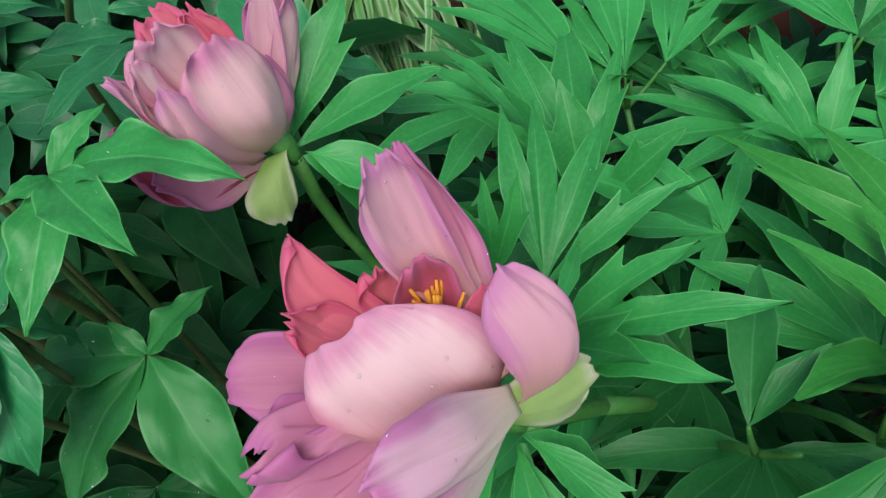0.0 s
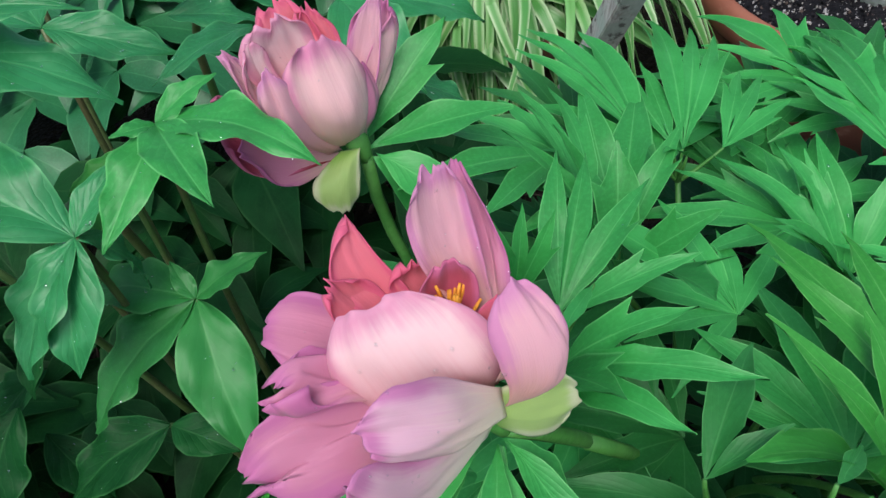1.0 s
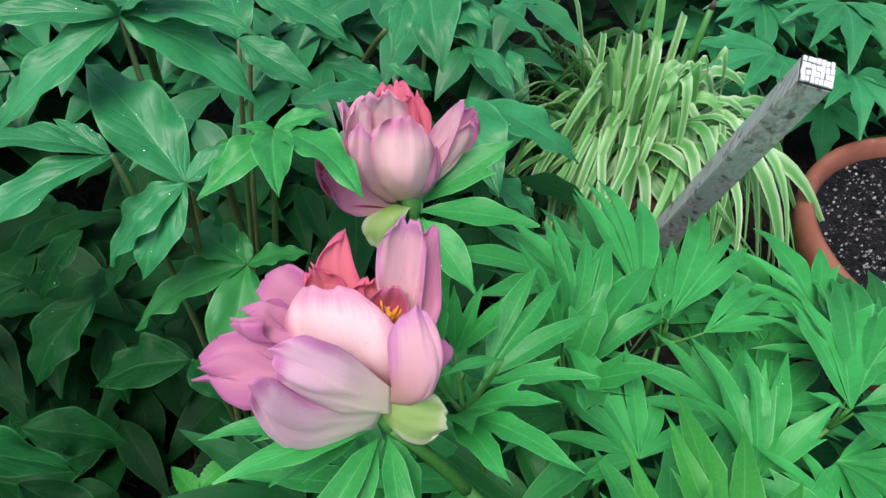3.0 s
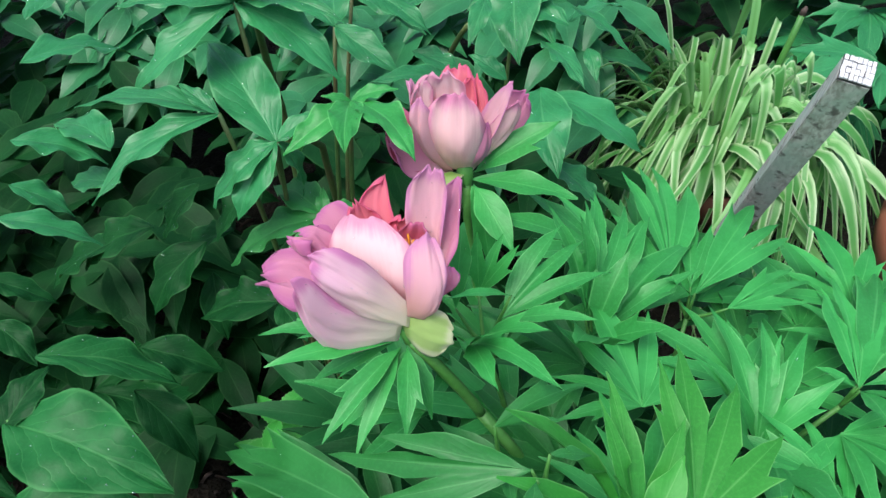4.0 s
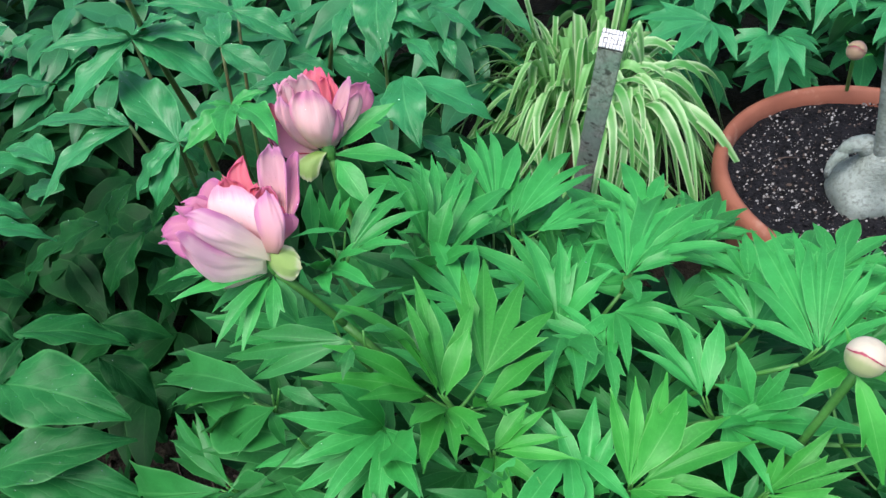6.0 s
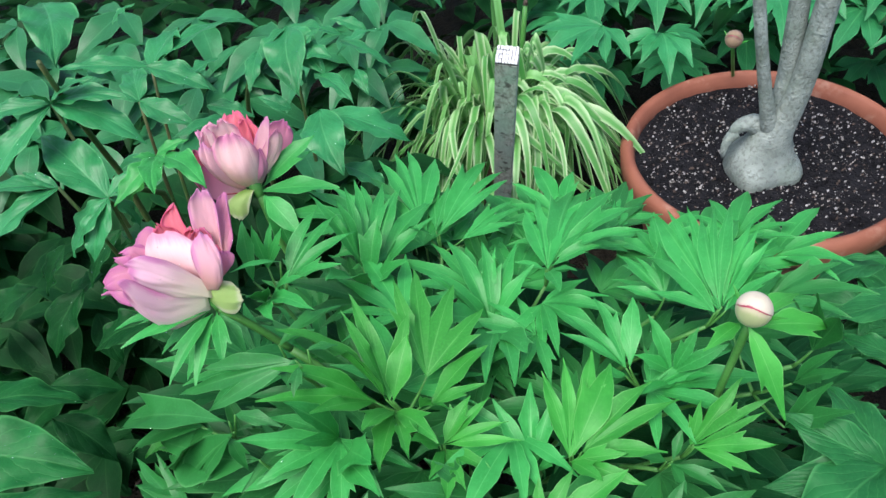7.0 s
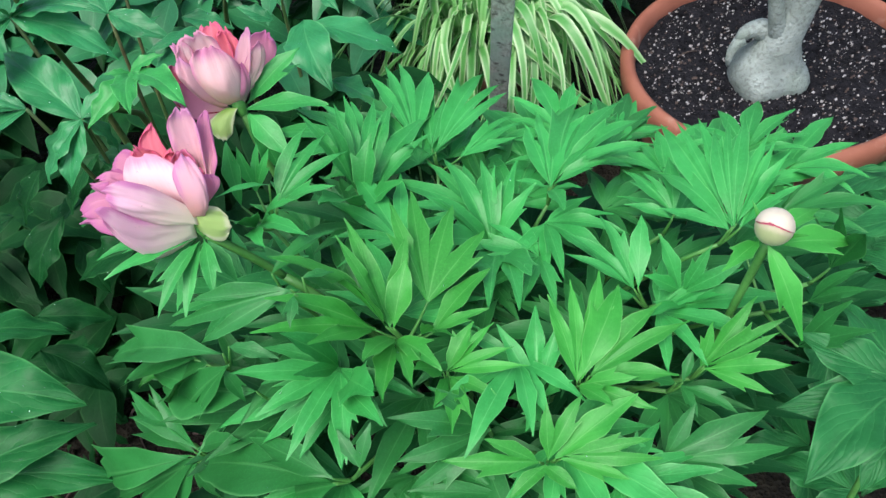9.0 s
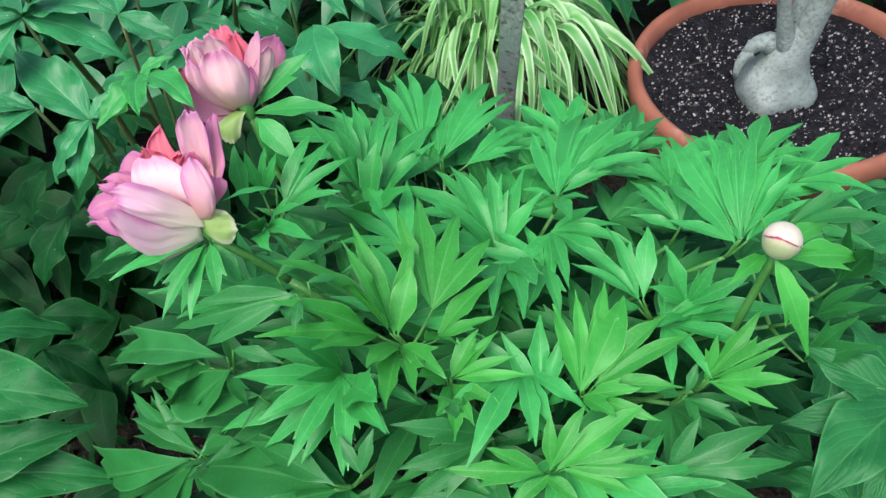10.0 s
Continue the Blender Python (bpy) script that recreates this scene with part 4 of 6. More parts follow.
cut_leaf(lacy, (0.097, -0.228, 0.401), [((0.000, -0.182, 0.275), 0.30, "")], SHADED)
cut_leaf(lacy, (0.123, -0.232, 0.434), [((0.138, -0.209, 0.461), 0.30, ""), ((0.110, -0.205, 0.451), 0.30, "")], SHADED)
cut_leaf(lacy, (0.096, -0.122, 0.529), [((-0.023, -0.099, 0.479), 0.20, ""), ((0.014, -0.126, 0.484), 0.18, ""), ((0.015, -0.099, 0.507), 0.24, "")], SHADED)
cut_leaf(lacy, (0.099, -0.127, 0.528), [((0.094, -0.155, 0.525), 0.34, "b")], SHADED)
cut_leaf(lacy, (0.105, -0.111, 0.527), [((0.128, -0.103, 0.517), 0.30, "")], SHADED)
cut_leaf(lacy, (0.075, -0.086, 0.508), [((0.128, -0.048, 0.505), 0.26, "l"), ((0.110, -0.088, 0.518), 0.28, "")], SHADED)
cut_leaf(lacy, (0.080, -0.103, 0.507), [((0.088, -0.141, 0.520), 0.30, "")], SHADED)
cut_leaf(lacy, (0.227, -0.201, 0.399), [((0.150, -0.203, 0.451), 0.22, "l"), ((0.183, -0.182, 0.449), 0.28, "")], SHADED)
cut_leaf(lacy, (0.228, -0.203, 0.398), [((0.147, -0.221, 0.409), 0.26, ""), ((0.149, -0.235, 0.371), 0.24, "")], SHADED)
cut_leaf(lacy, (0.477, -0.099, 0.435), [((0.508, -0.121, 0.485), 0.28, ""), ((0.514, -0.142, 0.480), 0.24, "b")], SHADED)
cut_leaf(lacy, (0.486, -0.192, 0.424), [((0.512, -0.192, 0.483), 0.26, ""), ((0.512, -0.222, 0.490), 0.24, "")], SHADED)
cut_leaf(lacy, (0.499, -0.166, 0.447), [((0.518, -0.198, 0.505), 0.24, "b"), ((0.521, -0.179, 0.506), 0.20, "")], SHADED)
cut_leaf(lacy, (0.514, -0.156, 0.476), [((0.503, -0.151, 0.543), 0.26, ""), ((0.504, -0.182, 0.554), 0.24, ""), ((0.497, -0.126, 0.515), 0.28, "")], SHADED)
# leaflets under its blooms
lobe_leaf(lacy, (0.038, 0.162, 0.480), (0.125, 0.149, 0.479), 0.30)
lobe_leaf(lacy, (0.040, 0.168, 0.482), (0.107, 0.193, 0.522), 0.32)
lobe_leaf(lacy, (0.040, 0.158, 0.478), (0.078, 0.108, 0.450), 0.40)
lobe_leaf(lacy, (0.038, 0.158, 0.476), (0.060, 0.120, 0.410), 0.30)
lobe_leaf(lacy, (0.038, 0.170, 0.480), (0.096, 0.225, 0.480), 0.30)
lobe_leaf(lacy, (0.012, -0.034, 0.512), (-0.076, -0.042, 0.515), 0.18)
lobe_leaf(lacy, (0.010, -0.036, 0.512), (-0.064, -0.066, 0.516), 0.22)
lobe_leaf(lacy, (0.008, -0.034, 0.508), (-0.044, -0.050, 0.480), 0.26, "l")
lobe_leaf(lacy, (0.014, -0.040, 0.512), (-0.022, -0.104, 0.500), 0.20, "r")
lobe_leaf(lacy, (0.014, -0.040, 0.510), (-0.004, -0.104, 0.486), 0.18)
lobe_leaf(lacy, (0.018, -0.040, 0.513), (0.026, -0.097, 0.501), 0.24)
lobe_leaf(lacy, (0.016, -0.040, 0.508), (-0.020, -0.078, 0.470), 0.26, "l")
lobe_leaf(lacy, (0.018, -0.036, 0.506), (0.036, -0.064, 0.474), 0.30)
# leaflets of the tall peony
broad_leaf(tall, (-0.157, 0.213, 0.600), (-0.237, 0.158, 0.545), 0.26)
broad_leaf(tall, (-0.157, 0.213, 0.600), (-0.213, 0.221, 0.560), 0.28)
broad_leaf(tall, (-0.157, 0.213, 0.600), (-0.252, 0.200, 0.600), 0.22)
broad_leaf(tall, (-0.157, 0.213, 0.600), (-0.070, 0.189, 0.550), 0.34)
broad_leaf(tall, (-0.157, 0.213, 0.600), (-0.065, 0.195, 0.600), 0.26)
broad_leaf(tall, (-0.157, 0.213, 0.600), (-0.147, 0.212, 0.570), 0.34)
broad_leaf(tall, (-0.157, 0.213, 0.600), (-0.173, 0.184, 0.630), 0.26)
broad_leaf(tall, (-0.157, 0.213, 0.600), (-0.098, 0.203, 0.630), 0.28)
broad_leaf(tall, (-0.157, 0.140, 0.545), (-0.282, 0.147, 0.540), 0.20)
broad_leaf(tall, (-0.157, 0.140, 0.545), (-0.248, 0.076, 0.500), 0.24)
broad_leaf(tall, (-0.157, 0.140, 0.545), (-0.205, 0.120, 0.520), 0.28)
broad_leaf(tall, (-0.157, 0.140, 0.545), (-0.193, 0.157, 0.560), 0.30)
broad_leaf(tall, (-0.119, 0.149, 0.515), (-0.197, 0.231, 0.555), 0.38)
broad_leaf(tall, (-0.119, 0.149, 0.515), (-0.173, 0.117, 0.468), 0.40)
broad_leaf(tall, (-0.119, 0.149, 0.515), (-0.150, 0.108, 0.463), 0.42)
broad_leaf(tall, (-0.119, 0.149, 0.515), (-0.103, 0.148, 0.460), 0.42)
broad_leaf(tall, (-0.119, 0.149, 0.515), (-0.082, 0.175, 0.530), 0.34)
broad_leaf(tall, (-0.061, 0.174, 0.540), (-0.049, 0.101, 0.548), 0.34, LACY)
broad_leaf(tall, (-0.061, 0.174, 0.540), (0.002, 0.104, 0.543), 0.30, LACY)
broad_leaf(tall, (-0.061, 0.174, 0.540), (-0.107, 0.127, 0.520), 0.34, LACY)
broad_leaf(tall, (-0.061, 0.174, 0.540), (-0.082, 0.166, 0.550), 0.36, LACY)
broad_leaf(tall, (-0.061, 0.174, 0.540), (-0.024, 0.183, 0.550), 0.36, LACY)
broad_leaf(tall, (0.008, 0.266, 0.510), (-0.057, 0.221, 0.530), 0.24)
broad_leaf(tall, (-0.092, 0.335, 0.560), (-0.015, 0.307, 0.530), 0.34)
broad_leaf(tall, (0.028, 0.402, 0.520), (0.016, 0.339, 0.500), 0.30)
broad_leaf(tall, (0.090, 0.380, 0.430), (0.115, 0.271, 0.400), 0.46)
broad_leaf(tall, (0.109, 0.341, 0.360), (0.166, 0.311, 0.330), 0.50)
broad_leaf(tall, (0.116, 0.446, 0.470), (0.051, 0.479, 0.480), 0.40)
broad_leaf(tall, (-0.037, 0.324, 0.500), (0.019, 0.315, 0.480), 0.40)
broad_leaf(tall, (-0.023, 0.399, 0.520), (-0.064, 0.347, 0.520), 0.40)
broad_leaf(tall, (0.163, 0.598, 0.420), (0.107, 0.621, 0.440), 0.34)
broad_leaf(tall, (0.074, 0.452, 0.480), (0.107, 0.479, 0.500), 0.34)
broad_leaf(tall, (0.054, 0.378, 0.440), (0.012, 0.392, 0.460), 0.40)
broad_leaf(tall, (-0.064, 0.334, 0.500), (-0.099, 0.314, 0.490), 0.40)
broad_leaf(tall, (-0.086, 0.138, 0.447), (-0.172, 0.115, 0.402), 0.37, SHADED)
broad_leaf(tall, (-0.086, 0.138, 0.447), (-0.092, 0.056, 0.395), 0.38, SHADED)
broad_leaf(tall, (-0.086, 0.138, 0.447), (-0.040, 0.143, 0.455), 0.42, SHADED)
broad_leaf(tall, (-0.086, 0.138, 0.447), (-0.150, 0.193, 0.430), 0.36, SHADED)
broad_leaf(tall, (-0.086, 0.138, 0.447), (-0.091, 0.161, 0.460), 0.40, SHADED)
broad_leaf(tall, (-0.157, 0.160, 0.300), (-0.251, 0.160, 0.262), 0.46, DARK_SHADED)
broad_leaf(tall, (-0.157, 0.160, 0.300), (-0.119, 0.122, 0.290), 0.50, DARK_SHADED)
broad_leaf(tall, (-0.085, 0.210, 0.500), (-0.122, 0.174, 0.475), 0.40, FRESH)
broad_leaf(tall, (-0.085, 0.210, 0.500), (-0.127, 0.209, 0.490), 0.34, FRESH)
broad_leaf(tall, (-0.344, 0.185, 0.550), (-0.291, 0.263, 0.520), 0.34)
broad_leaf(tall, (-0.363, 0.237, 0.560), (-0.358, 0.312, 0.550), 0.40)
broad_leaf(tall, (-0.364, 0.157, 0.490), (-0.292, 0.173, 0.460), 0.40)
broad_leaf(tall, (-0.374, 0.109, 0.440), (-0.297, 0.129, 0.400), 0.30)
broad_leaf(tall, (-0.387, 0.154, 0.440), (-0.341, 0.162, 0.400), 0.40)
broad_leaf(tall, (-0.280, 0.167, 0.480), (-0.361, 0.211, 0.470), 0.40)
broad_leaf(tall, (-0.376, 0.348, 0.550), (-0.402, 0.292, 0.540), 0.34)
broad_leaf(tall, (-0.333, 0.325, 0.550), (-0.376, 0.299, 0.530), 0.40)
broad_leaf(tall, (-0.286, 0.170, 0.440), (-0.352, 0.188, 0.420), 0.36)
broad_leaf(tall, (-0.239, 0.220, 0.400), (-0.286, 0.196, 0.340), 0.40, DARK_SHADED)
broad_leaf(tall, (-0.184, 0.256, 0.380), (-0.236, 0.210, 0.330), 0.40, DARK_SHADED)
broad_leaf(tall, (-0.246, 0.209, 0.330), (-0.305, 0.160, 0.260), 0.42, DARK_SHADED)
broad_leaf(tall, (-0.303, 0.214, 0.340), (-0.397, 0.199, 0.280), 0.40, DARK_SHADED)
broad_leaf(tall, (-0.223, 0.230, 0.330), (-0.300, 0.216, 0.270), 0.40, DARK_SHADED)
broad_leaf(tall, (-0.344, 0.212, 0.320), (-0.436, 0.186, 0.260), 0.36, DARK_SHADED)
broad_leaf(tall, (-0.375, 0.188, 0.150), (-0.356, 0.253, 0.120), 0.40, DARK_SHADED)
broad_leaf(tall, (-0.257, 0.220, 0.270), (-0.241, 0.179, 0.200), 0.40, DARK_SHADED)
broad_leaf(tall, (-0.109, 0.394, 0.525), (-0.028, 0.359, 0.500), 0.32)
broad_leaf(tall, (-0.109, 0.394, 0.525), (-0.085, 0.488, 0.530), 0.42)
broad_leaf(tall, (-0.109, 0.394, 0.525), (0.005, 0.510, 0.520), 0.16)
broad_leaf(tall, (-0.109, 0.394, 0.525), (-0.219, 0.387, 0.550), 0.24)
broad_leaf(tall, (-0.104, 0.300, 0.535), (-0.038, 0.268, 0.510), 0.36)
broad_leaf(tall, (-0.104, 0.300, 0.535), (-0.183, 0.295, 0.560), 0.22)
broad_leaf(tall, (-0.104, 0.300, 0.535), (-0.125, 0.377, 0.540), 0.40)
broad_leaf(tall, (0.056, 0.515, 0.490), (0.065, 0.395, 0.450), 0.44)
broad_leaf(tall, (0.056, 0.515, 0.490), (0.000, 0.467, 0.470), 0.22)
broad_leaf(tall, (0.056, 0.515, 0.490), (0.104, 0.435, 0.450), 0.42)
broad_leaf(tall, (0.056, 0.515, 0.490), (0.137, 0.503, 0.470), 0.26)
broad_leaf(tall, (0.087, 0.444, 0.450), (0.138, 0.386, 0.430), 0.36)
broad_leaf(tall, (0.120, 0.528, 0.450), (0.196, 0.497, 0.410), 0.24)
broad_leaf(tall, (0.143, 0.488, 0.420), (0.155, 0.446, 0.400), 0.36)
broad_leaf(tall, (0.101, 0.369, 0.430), (0.210, 0.358, 0.370), 0.34)
broad_leaf(tall, (0.187, 0.593, 0.420), (0.116, 0.528, 0.430), 0.30)
broad_leaf(tall, (-0.282, 0.564, 0.560), (-0.236, 0.418, 0.540), 0.44)
broad_leaf(tall, (-0.193, 0.415, 0.530), (-0.156, 0.386, 0.520), 0.50)
broad_leaf(tall, (-0.211, 0.590, 0.500), (-0.173, 0.608, 0.520), 0.40)
broad_leaf(tall, (0.051, 0.483, 0.440), (0.070, 0.456, 0.430), 0.50)
# large low leaves
broad_leaf(low, (-0.328, -0.030, 0.345), (-0.176, -0.062, 0.325), 0.46, WAVY)
broad_leaf(low, (-0.363, -0.094, 0.260), (-0.200, -0.048, 0.260), 0.34, WAVY)
broad_leaf(low, (-0.366, -0.084, 0.240), (-0.185, -0.093, 0.200), 0.30, WAVY)
broad_leaf(low, (-0.349, 0.046, 0.330), (-0.236, 0.072, 0.270), 0.34, WAVY)
broad_leaf(low, (-0.313, 0.130, 0.240), (-0.231, 0.138, 0.200), 0.44, DARK_SHADED)
broad_leaf(low, (-0.294, 0.074, 0.245), (-0.228, 0.037, 0.180), 0.42, DARK_SHADED)
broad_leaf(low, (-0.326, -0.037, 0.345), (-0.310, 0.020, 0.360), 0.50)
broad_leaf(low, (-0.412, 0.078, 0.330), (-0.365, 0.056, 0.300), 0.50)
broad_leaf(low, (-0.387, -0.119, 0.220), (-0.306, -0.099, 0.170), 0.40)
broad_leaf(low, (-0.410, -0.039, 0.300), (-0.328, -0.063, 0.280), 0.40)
broad_leaf(low, (-0.445, 0.181, 0.200), (-0.410, 0.231, 0.140), 0.40, DARK_SHADED)
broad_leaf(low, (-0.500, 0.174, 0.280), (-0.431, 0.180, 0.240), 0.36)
# veined leaves at the side
broad_leaf(side, (0.539, -0.246, 0.440), (0.475, -0.194, 0.455), 0.40)
broad_leaf(side, (0.539, -0.246, 0.440), (0.446, -0.242, 0.430), 0.36)
broad_leaf(side, (0.539, -0.246, 0.440), (0.438, -0.303, 0.440), 0.44)
broad_leaf(side, (0.539, -0.246, 0.440), (0.535, -0.161, 0.430), 0.40)
broad_leaf(side, (0.722, 0.036, 0.330), (0.603, -0.013, 0.360), 0.26)
broad_leaf(side, (0.721, -0.014, 0.330), (0.606, -0.045, 0.360), 0.30)
broad_leaf(side, (0.538, -0.268, 0.400), (0.499, -0.299, 0.380), 0.44)
broad_leaf(side, (0.713, 0.018, 0.360), (0.658, 0.040, 0.350), 0.12)
broad_leaf(side, (0.627, -0.135, 0.400), (0.599, -0.081, 0.380), 0.36)

# stalks
stalk(lacy, (0.169, -0.125, 0.446), joints=((0.195, -0.104, 0.454), (0.160, -0.122, 0.454), (0.163, -0.123, 0.453), (0.157, -0.122, 0.455), (0.148, -0.124, 0.456), (0.194, -0.127, 0.440), (0.185, -0.128, 0.443), (0.163, -0.132, 0.450), (0.163, -0.133, 0.449), (0.164, -0.133, 0.449),))
stalk(lacy, (0.201, -0.163, 0.427), joints=((0.201, -0.161, 0.432), (0.202, -0.161, 0.431), (0.201, -0.165, 0.430), (0.203, -0.165, 0.429), (0.198, -0.162, 0.433),))
stalk(lacy, (0.114, -0.152, 0.428), joints=((0.115, -0.144, 0.437), (0.112, -0.155, 0.431), (0.113, -0.161, 0.427), (0.114, -0.159, 0.429), (0.112, -0.142, 0.438), (0.118, -0.152, 0.433),))
stalk(lacy, (0.060, 0.003, 0.487), joints=((0.056, 0.024, 0.495), (0.072, 0.011, 0.485), (0.073, 0.010, 0.484), (0.078, -0.005, 0.528), (0.055, -0.010, 0.481), (0.054, -0.010, 0.482), (0.052, -0.010, 0.482), (0.042, 0.010, 0.493),))
stalk(lacy, (0.142, 0.066, 0.413), joints=((0.137, 0.074, 0.423), (0.141, 0.083, 0.425), (0.144, 0.062, 0.414), (0.150, 0.067, 0.412), (0.145, 0.056, 0.412), (0.138, 0.052, 0.414),))
stalk(lacy, (0.226, 0.112, 0.415), joints=((0.207, 0.129, 0.423), (0.226, 0.111, 0.419), (0.223, 0.117, 0.419), (0.252, 0.102, 0.414), (0.223, 0.103, 0.421),))
stalk(lacy, (0.266, -0.006, 0.379), joints=((0.265, -0.005, 0.383), (0.266, -0.004, 0.384), (0.262, -0.005, 0.384), (0.270, -0.008, 0.382), (0.266, -0.009, 0.382),))
stalk(lacy, (0.336, 0.036, 0.414), joints=((0.333, 0.032, 0.419), (0.338, 0.038, 0.418), (0.347, 0.052, 0.416), (0.336, 0.034, 0.419), (0.331, 0.032, 0.419), (0.333, 0.028, 0.420),))
stalk(lacy, (0.456, -0.104, 0.478), joints=((0.455, -0.103, 0.481), (0.456, -0.104, 0.482), (0.458, -0.103, 0.484), (0.452, -0.104, 0.479), (0.460, -0.107, 0.483),))
stalk(lacy, (0.429, -0.048, 0.434), joints=((0.431, -0.046, 0.439), (0.428, -0.050, 0.438),))
stalk(lacy, (0.395, -0.117, 0.418), joints=((0.375, -0.111, 0.427), (0.378, -0.111, 0.428), (0.415, -0.116, 0.419), (0.416, -0.118, 0.419), (0.373, -0.117, 0.424), (0.415, -0.130, 0.417),))
stalk(lacy, (0.309, -0.187, 0.418), joints=((0.305, -0.186, 0.422), (0.308, -0.185, 0.422), (0.316, -0.184, 0.423), (0.308, -0.189, 0.421), (0.305, -0.190, 0.421),))
stalk(lacy, (0.272, -0.187, 0.402), joints=((0.273, -0.184, 0.407), (0.274, -0.187, 0.406), (0.271, -0.188, 0.406), (0.272, -0.190, 0.405),))
stalk(lacy, (0.271, -0.243, 0.407), joints=((0.268, -0.242, 0.411), (0.274, -0.243, 0.411), (0.280, -0.242, 0.412), (0.278, -0.244, 0.411), (0.261, -0.243, 0.410), (0.265, -0.246, 0.409),))
stalk(lacy, (0.361, -0.252, 0.389), joints=((0.360, -0.251, 0.394), (0.363, -0.252, 0.393), (0.359, -0.253, 0.393),))
stalk(lacy, (0.411, -0.188, 0.407), joints=((0.409, -0.188, 0.412), (0.412, -0.188, 0.412), (0.412, -0.190, 0.411),))
stalk(lacy, (0.390, -0.196, 0.401), joints=((0.390, -0.198, 0.404), (0.387, -0.195, 0.405), (0.392, -0.196, 0.405),))
stalk(lacy, (0.021, -0.144, 0.484), joints=((0.036, -0.152, 0.503), (0.001, -0.132, 0.473), (-0.011, -0.122, 0.470), (0.013, -0.142, 0.477), (0.038, -0.157, 0.495), (0.029, -0.153, 0.484), (0.044, -0.153, 0.513),))
stalk(lacy, (-0.057, -0.138, 0.320), joints=((-0.049, -0.141, 0.336), (-0.070, -0.119, 0.342), (-0.055, -0.139, 0.325), (-0.064, -0.136, 0.313), (-0.060, -0.140, 0.312), (-0.057, -0.143, 0.310), (-0.053, -0.145, 0.315), (-0.047, -0.142, 0.337),))
stalk(lacy, (0.047, -0.161, 0.450), joints=((0.047, -0.161, 0.454),))
stalk(lacy, (0.103, -0.228, 0.408), joints=((0.095, -0.227, 0.403), (0.096, -0.226, 0.409), (0.097, -0.228, 0.401), (0.123, -0.232, 0.434),))
stalk(lacy, (0.100, -0.120, 0.524), joints=((0.096, -0.122, 0.529), (0.099, -0.127, 0.528), (0.105, -0.111, 0.527),))
stalk(lacy, (0.077, -0.094, 0.504), joints=((0.075, -0.086, 0.508), (0.080, -0.103, 0.507),))
stalk(lacy, (0.228, -0.202, 0.395), joints=((0.227, -0.201, 0.399), (0.228, -0.203, 0.398),))
stalk(lacy, (0.487, -0.152, 0.431), joints=((0.477, -0.099, 0.435), (0.486, -0.192, 0.424), (0.499, -0.166, 0.447),))
stalk(lacy, (0.514, -0.156, 0.472), joints=((0.514, -0.156, 0.476),))

# stalks of the broad-leaved plants
stalk(tall, (-0.086, 0.138, 0.447))
stalk(tall, (-0.157, 0.160, 0.300))
stalk(tall, (-0.157, 0.213, 0.600))
stalk(tall, (-0.157, 0.140, 0.545))
stalk(tall, (-0.119, 0.149, 0.515))
stalk(tall, (-0.061, 0.174, 0.540))
stalk(tall, (-0.105, 0.147, 0.440))
stalk(tall, (-0.109, 0.394, 0.525))
stalk(tall, (-0.104, 0.300, 0.535))
stalk(tall, (0.056, 0.515, 0.490))
stalk(low, (-0.323, -0.030, 0.350))
stalk(side, (0.539, -0.246, 0.440))
for foot, fork, top in (((-0.19, 0.37, 0.0), (-0.178, 0.318, 0.43), (-0.128, 0.180, 0.665)), ((-0.15, 0.42, 0.0), (-0.150, 0.345, 0.36), (-0.120, 0.165, 0.515)), ((-0.05, 0.55, 0.0), (-0.03, 0.47, 0.36), (0.01, 0.40, 0.49))):
    bm = bmesh.new()
    tube(bm, arc(foot, fork, (0, 0, 0), 5)[:-1] + arc(fork, top, (-0.006, 0.006, 0), 8), [0.0052 - 0.0002 * k for k in range(14)], 9)
    part("main_stem", bm, RED_STEM, tall, "reddish-green upright stem")

# ---- flowers ----
def stamens(flower, heart, axis, count, rng):
    axis = Vector(axis).normalized()
    a = axis.orthogonal().normalized()
    b = axis.cross(a)
    for _ in range(count):
        q, r = rng.uniform(0, 6.283), rng.uniform(0.002, 0.009)
        foot = Vector(heart) + (a * math.cos(q) + b * math.sin(q)) * r * 0.6
        end = foot + axis * rng.uniform(0.010, 0.017) + (a * math.cos(q) + b * math.sin(q)) * r
        bm = bmesh.new()
        tube(bm, arc(foot, end, (a * math.sin(q)) * 0.002, 4), [0.0003, 0.0003, 0.0004, 0.0008, 0.0006], 5)
        part("stamen", bm, STAMEN, flower, "orange-yellow stamen")


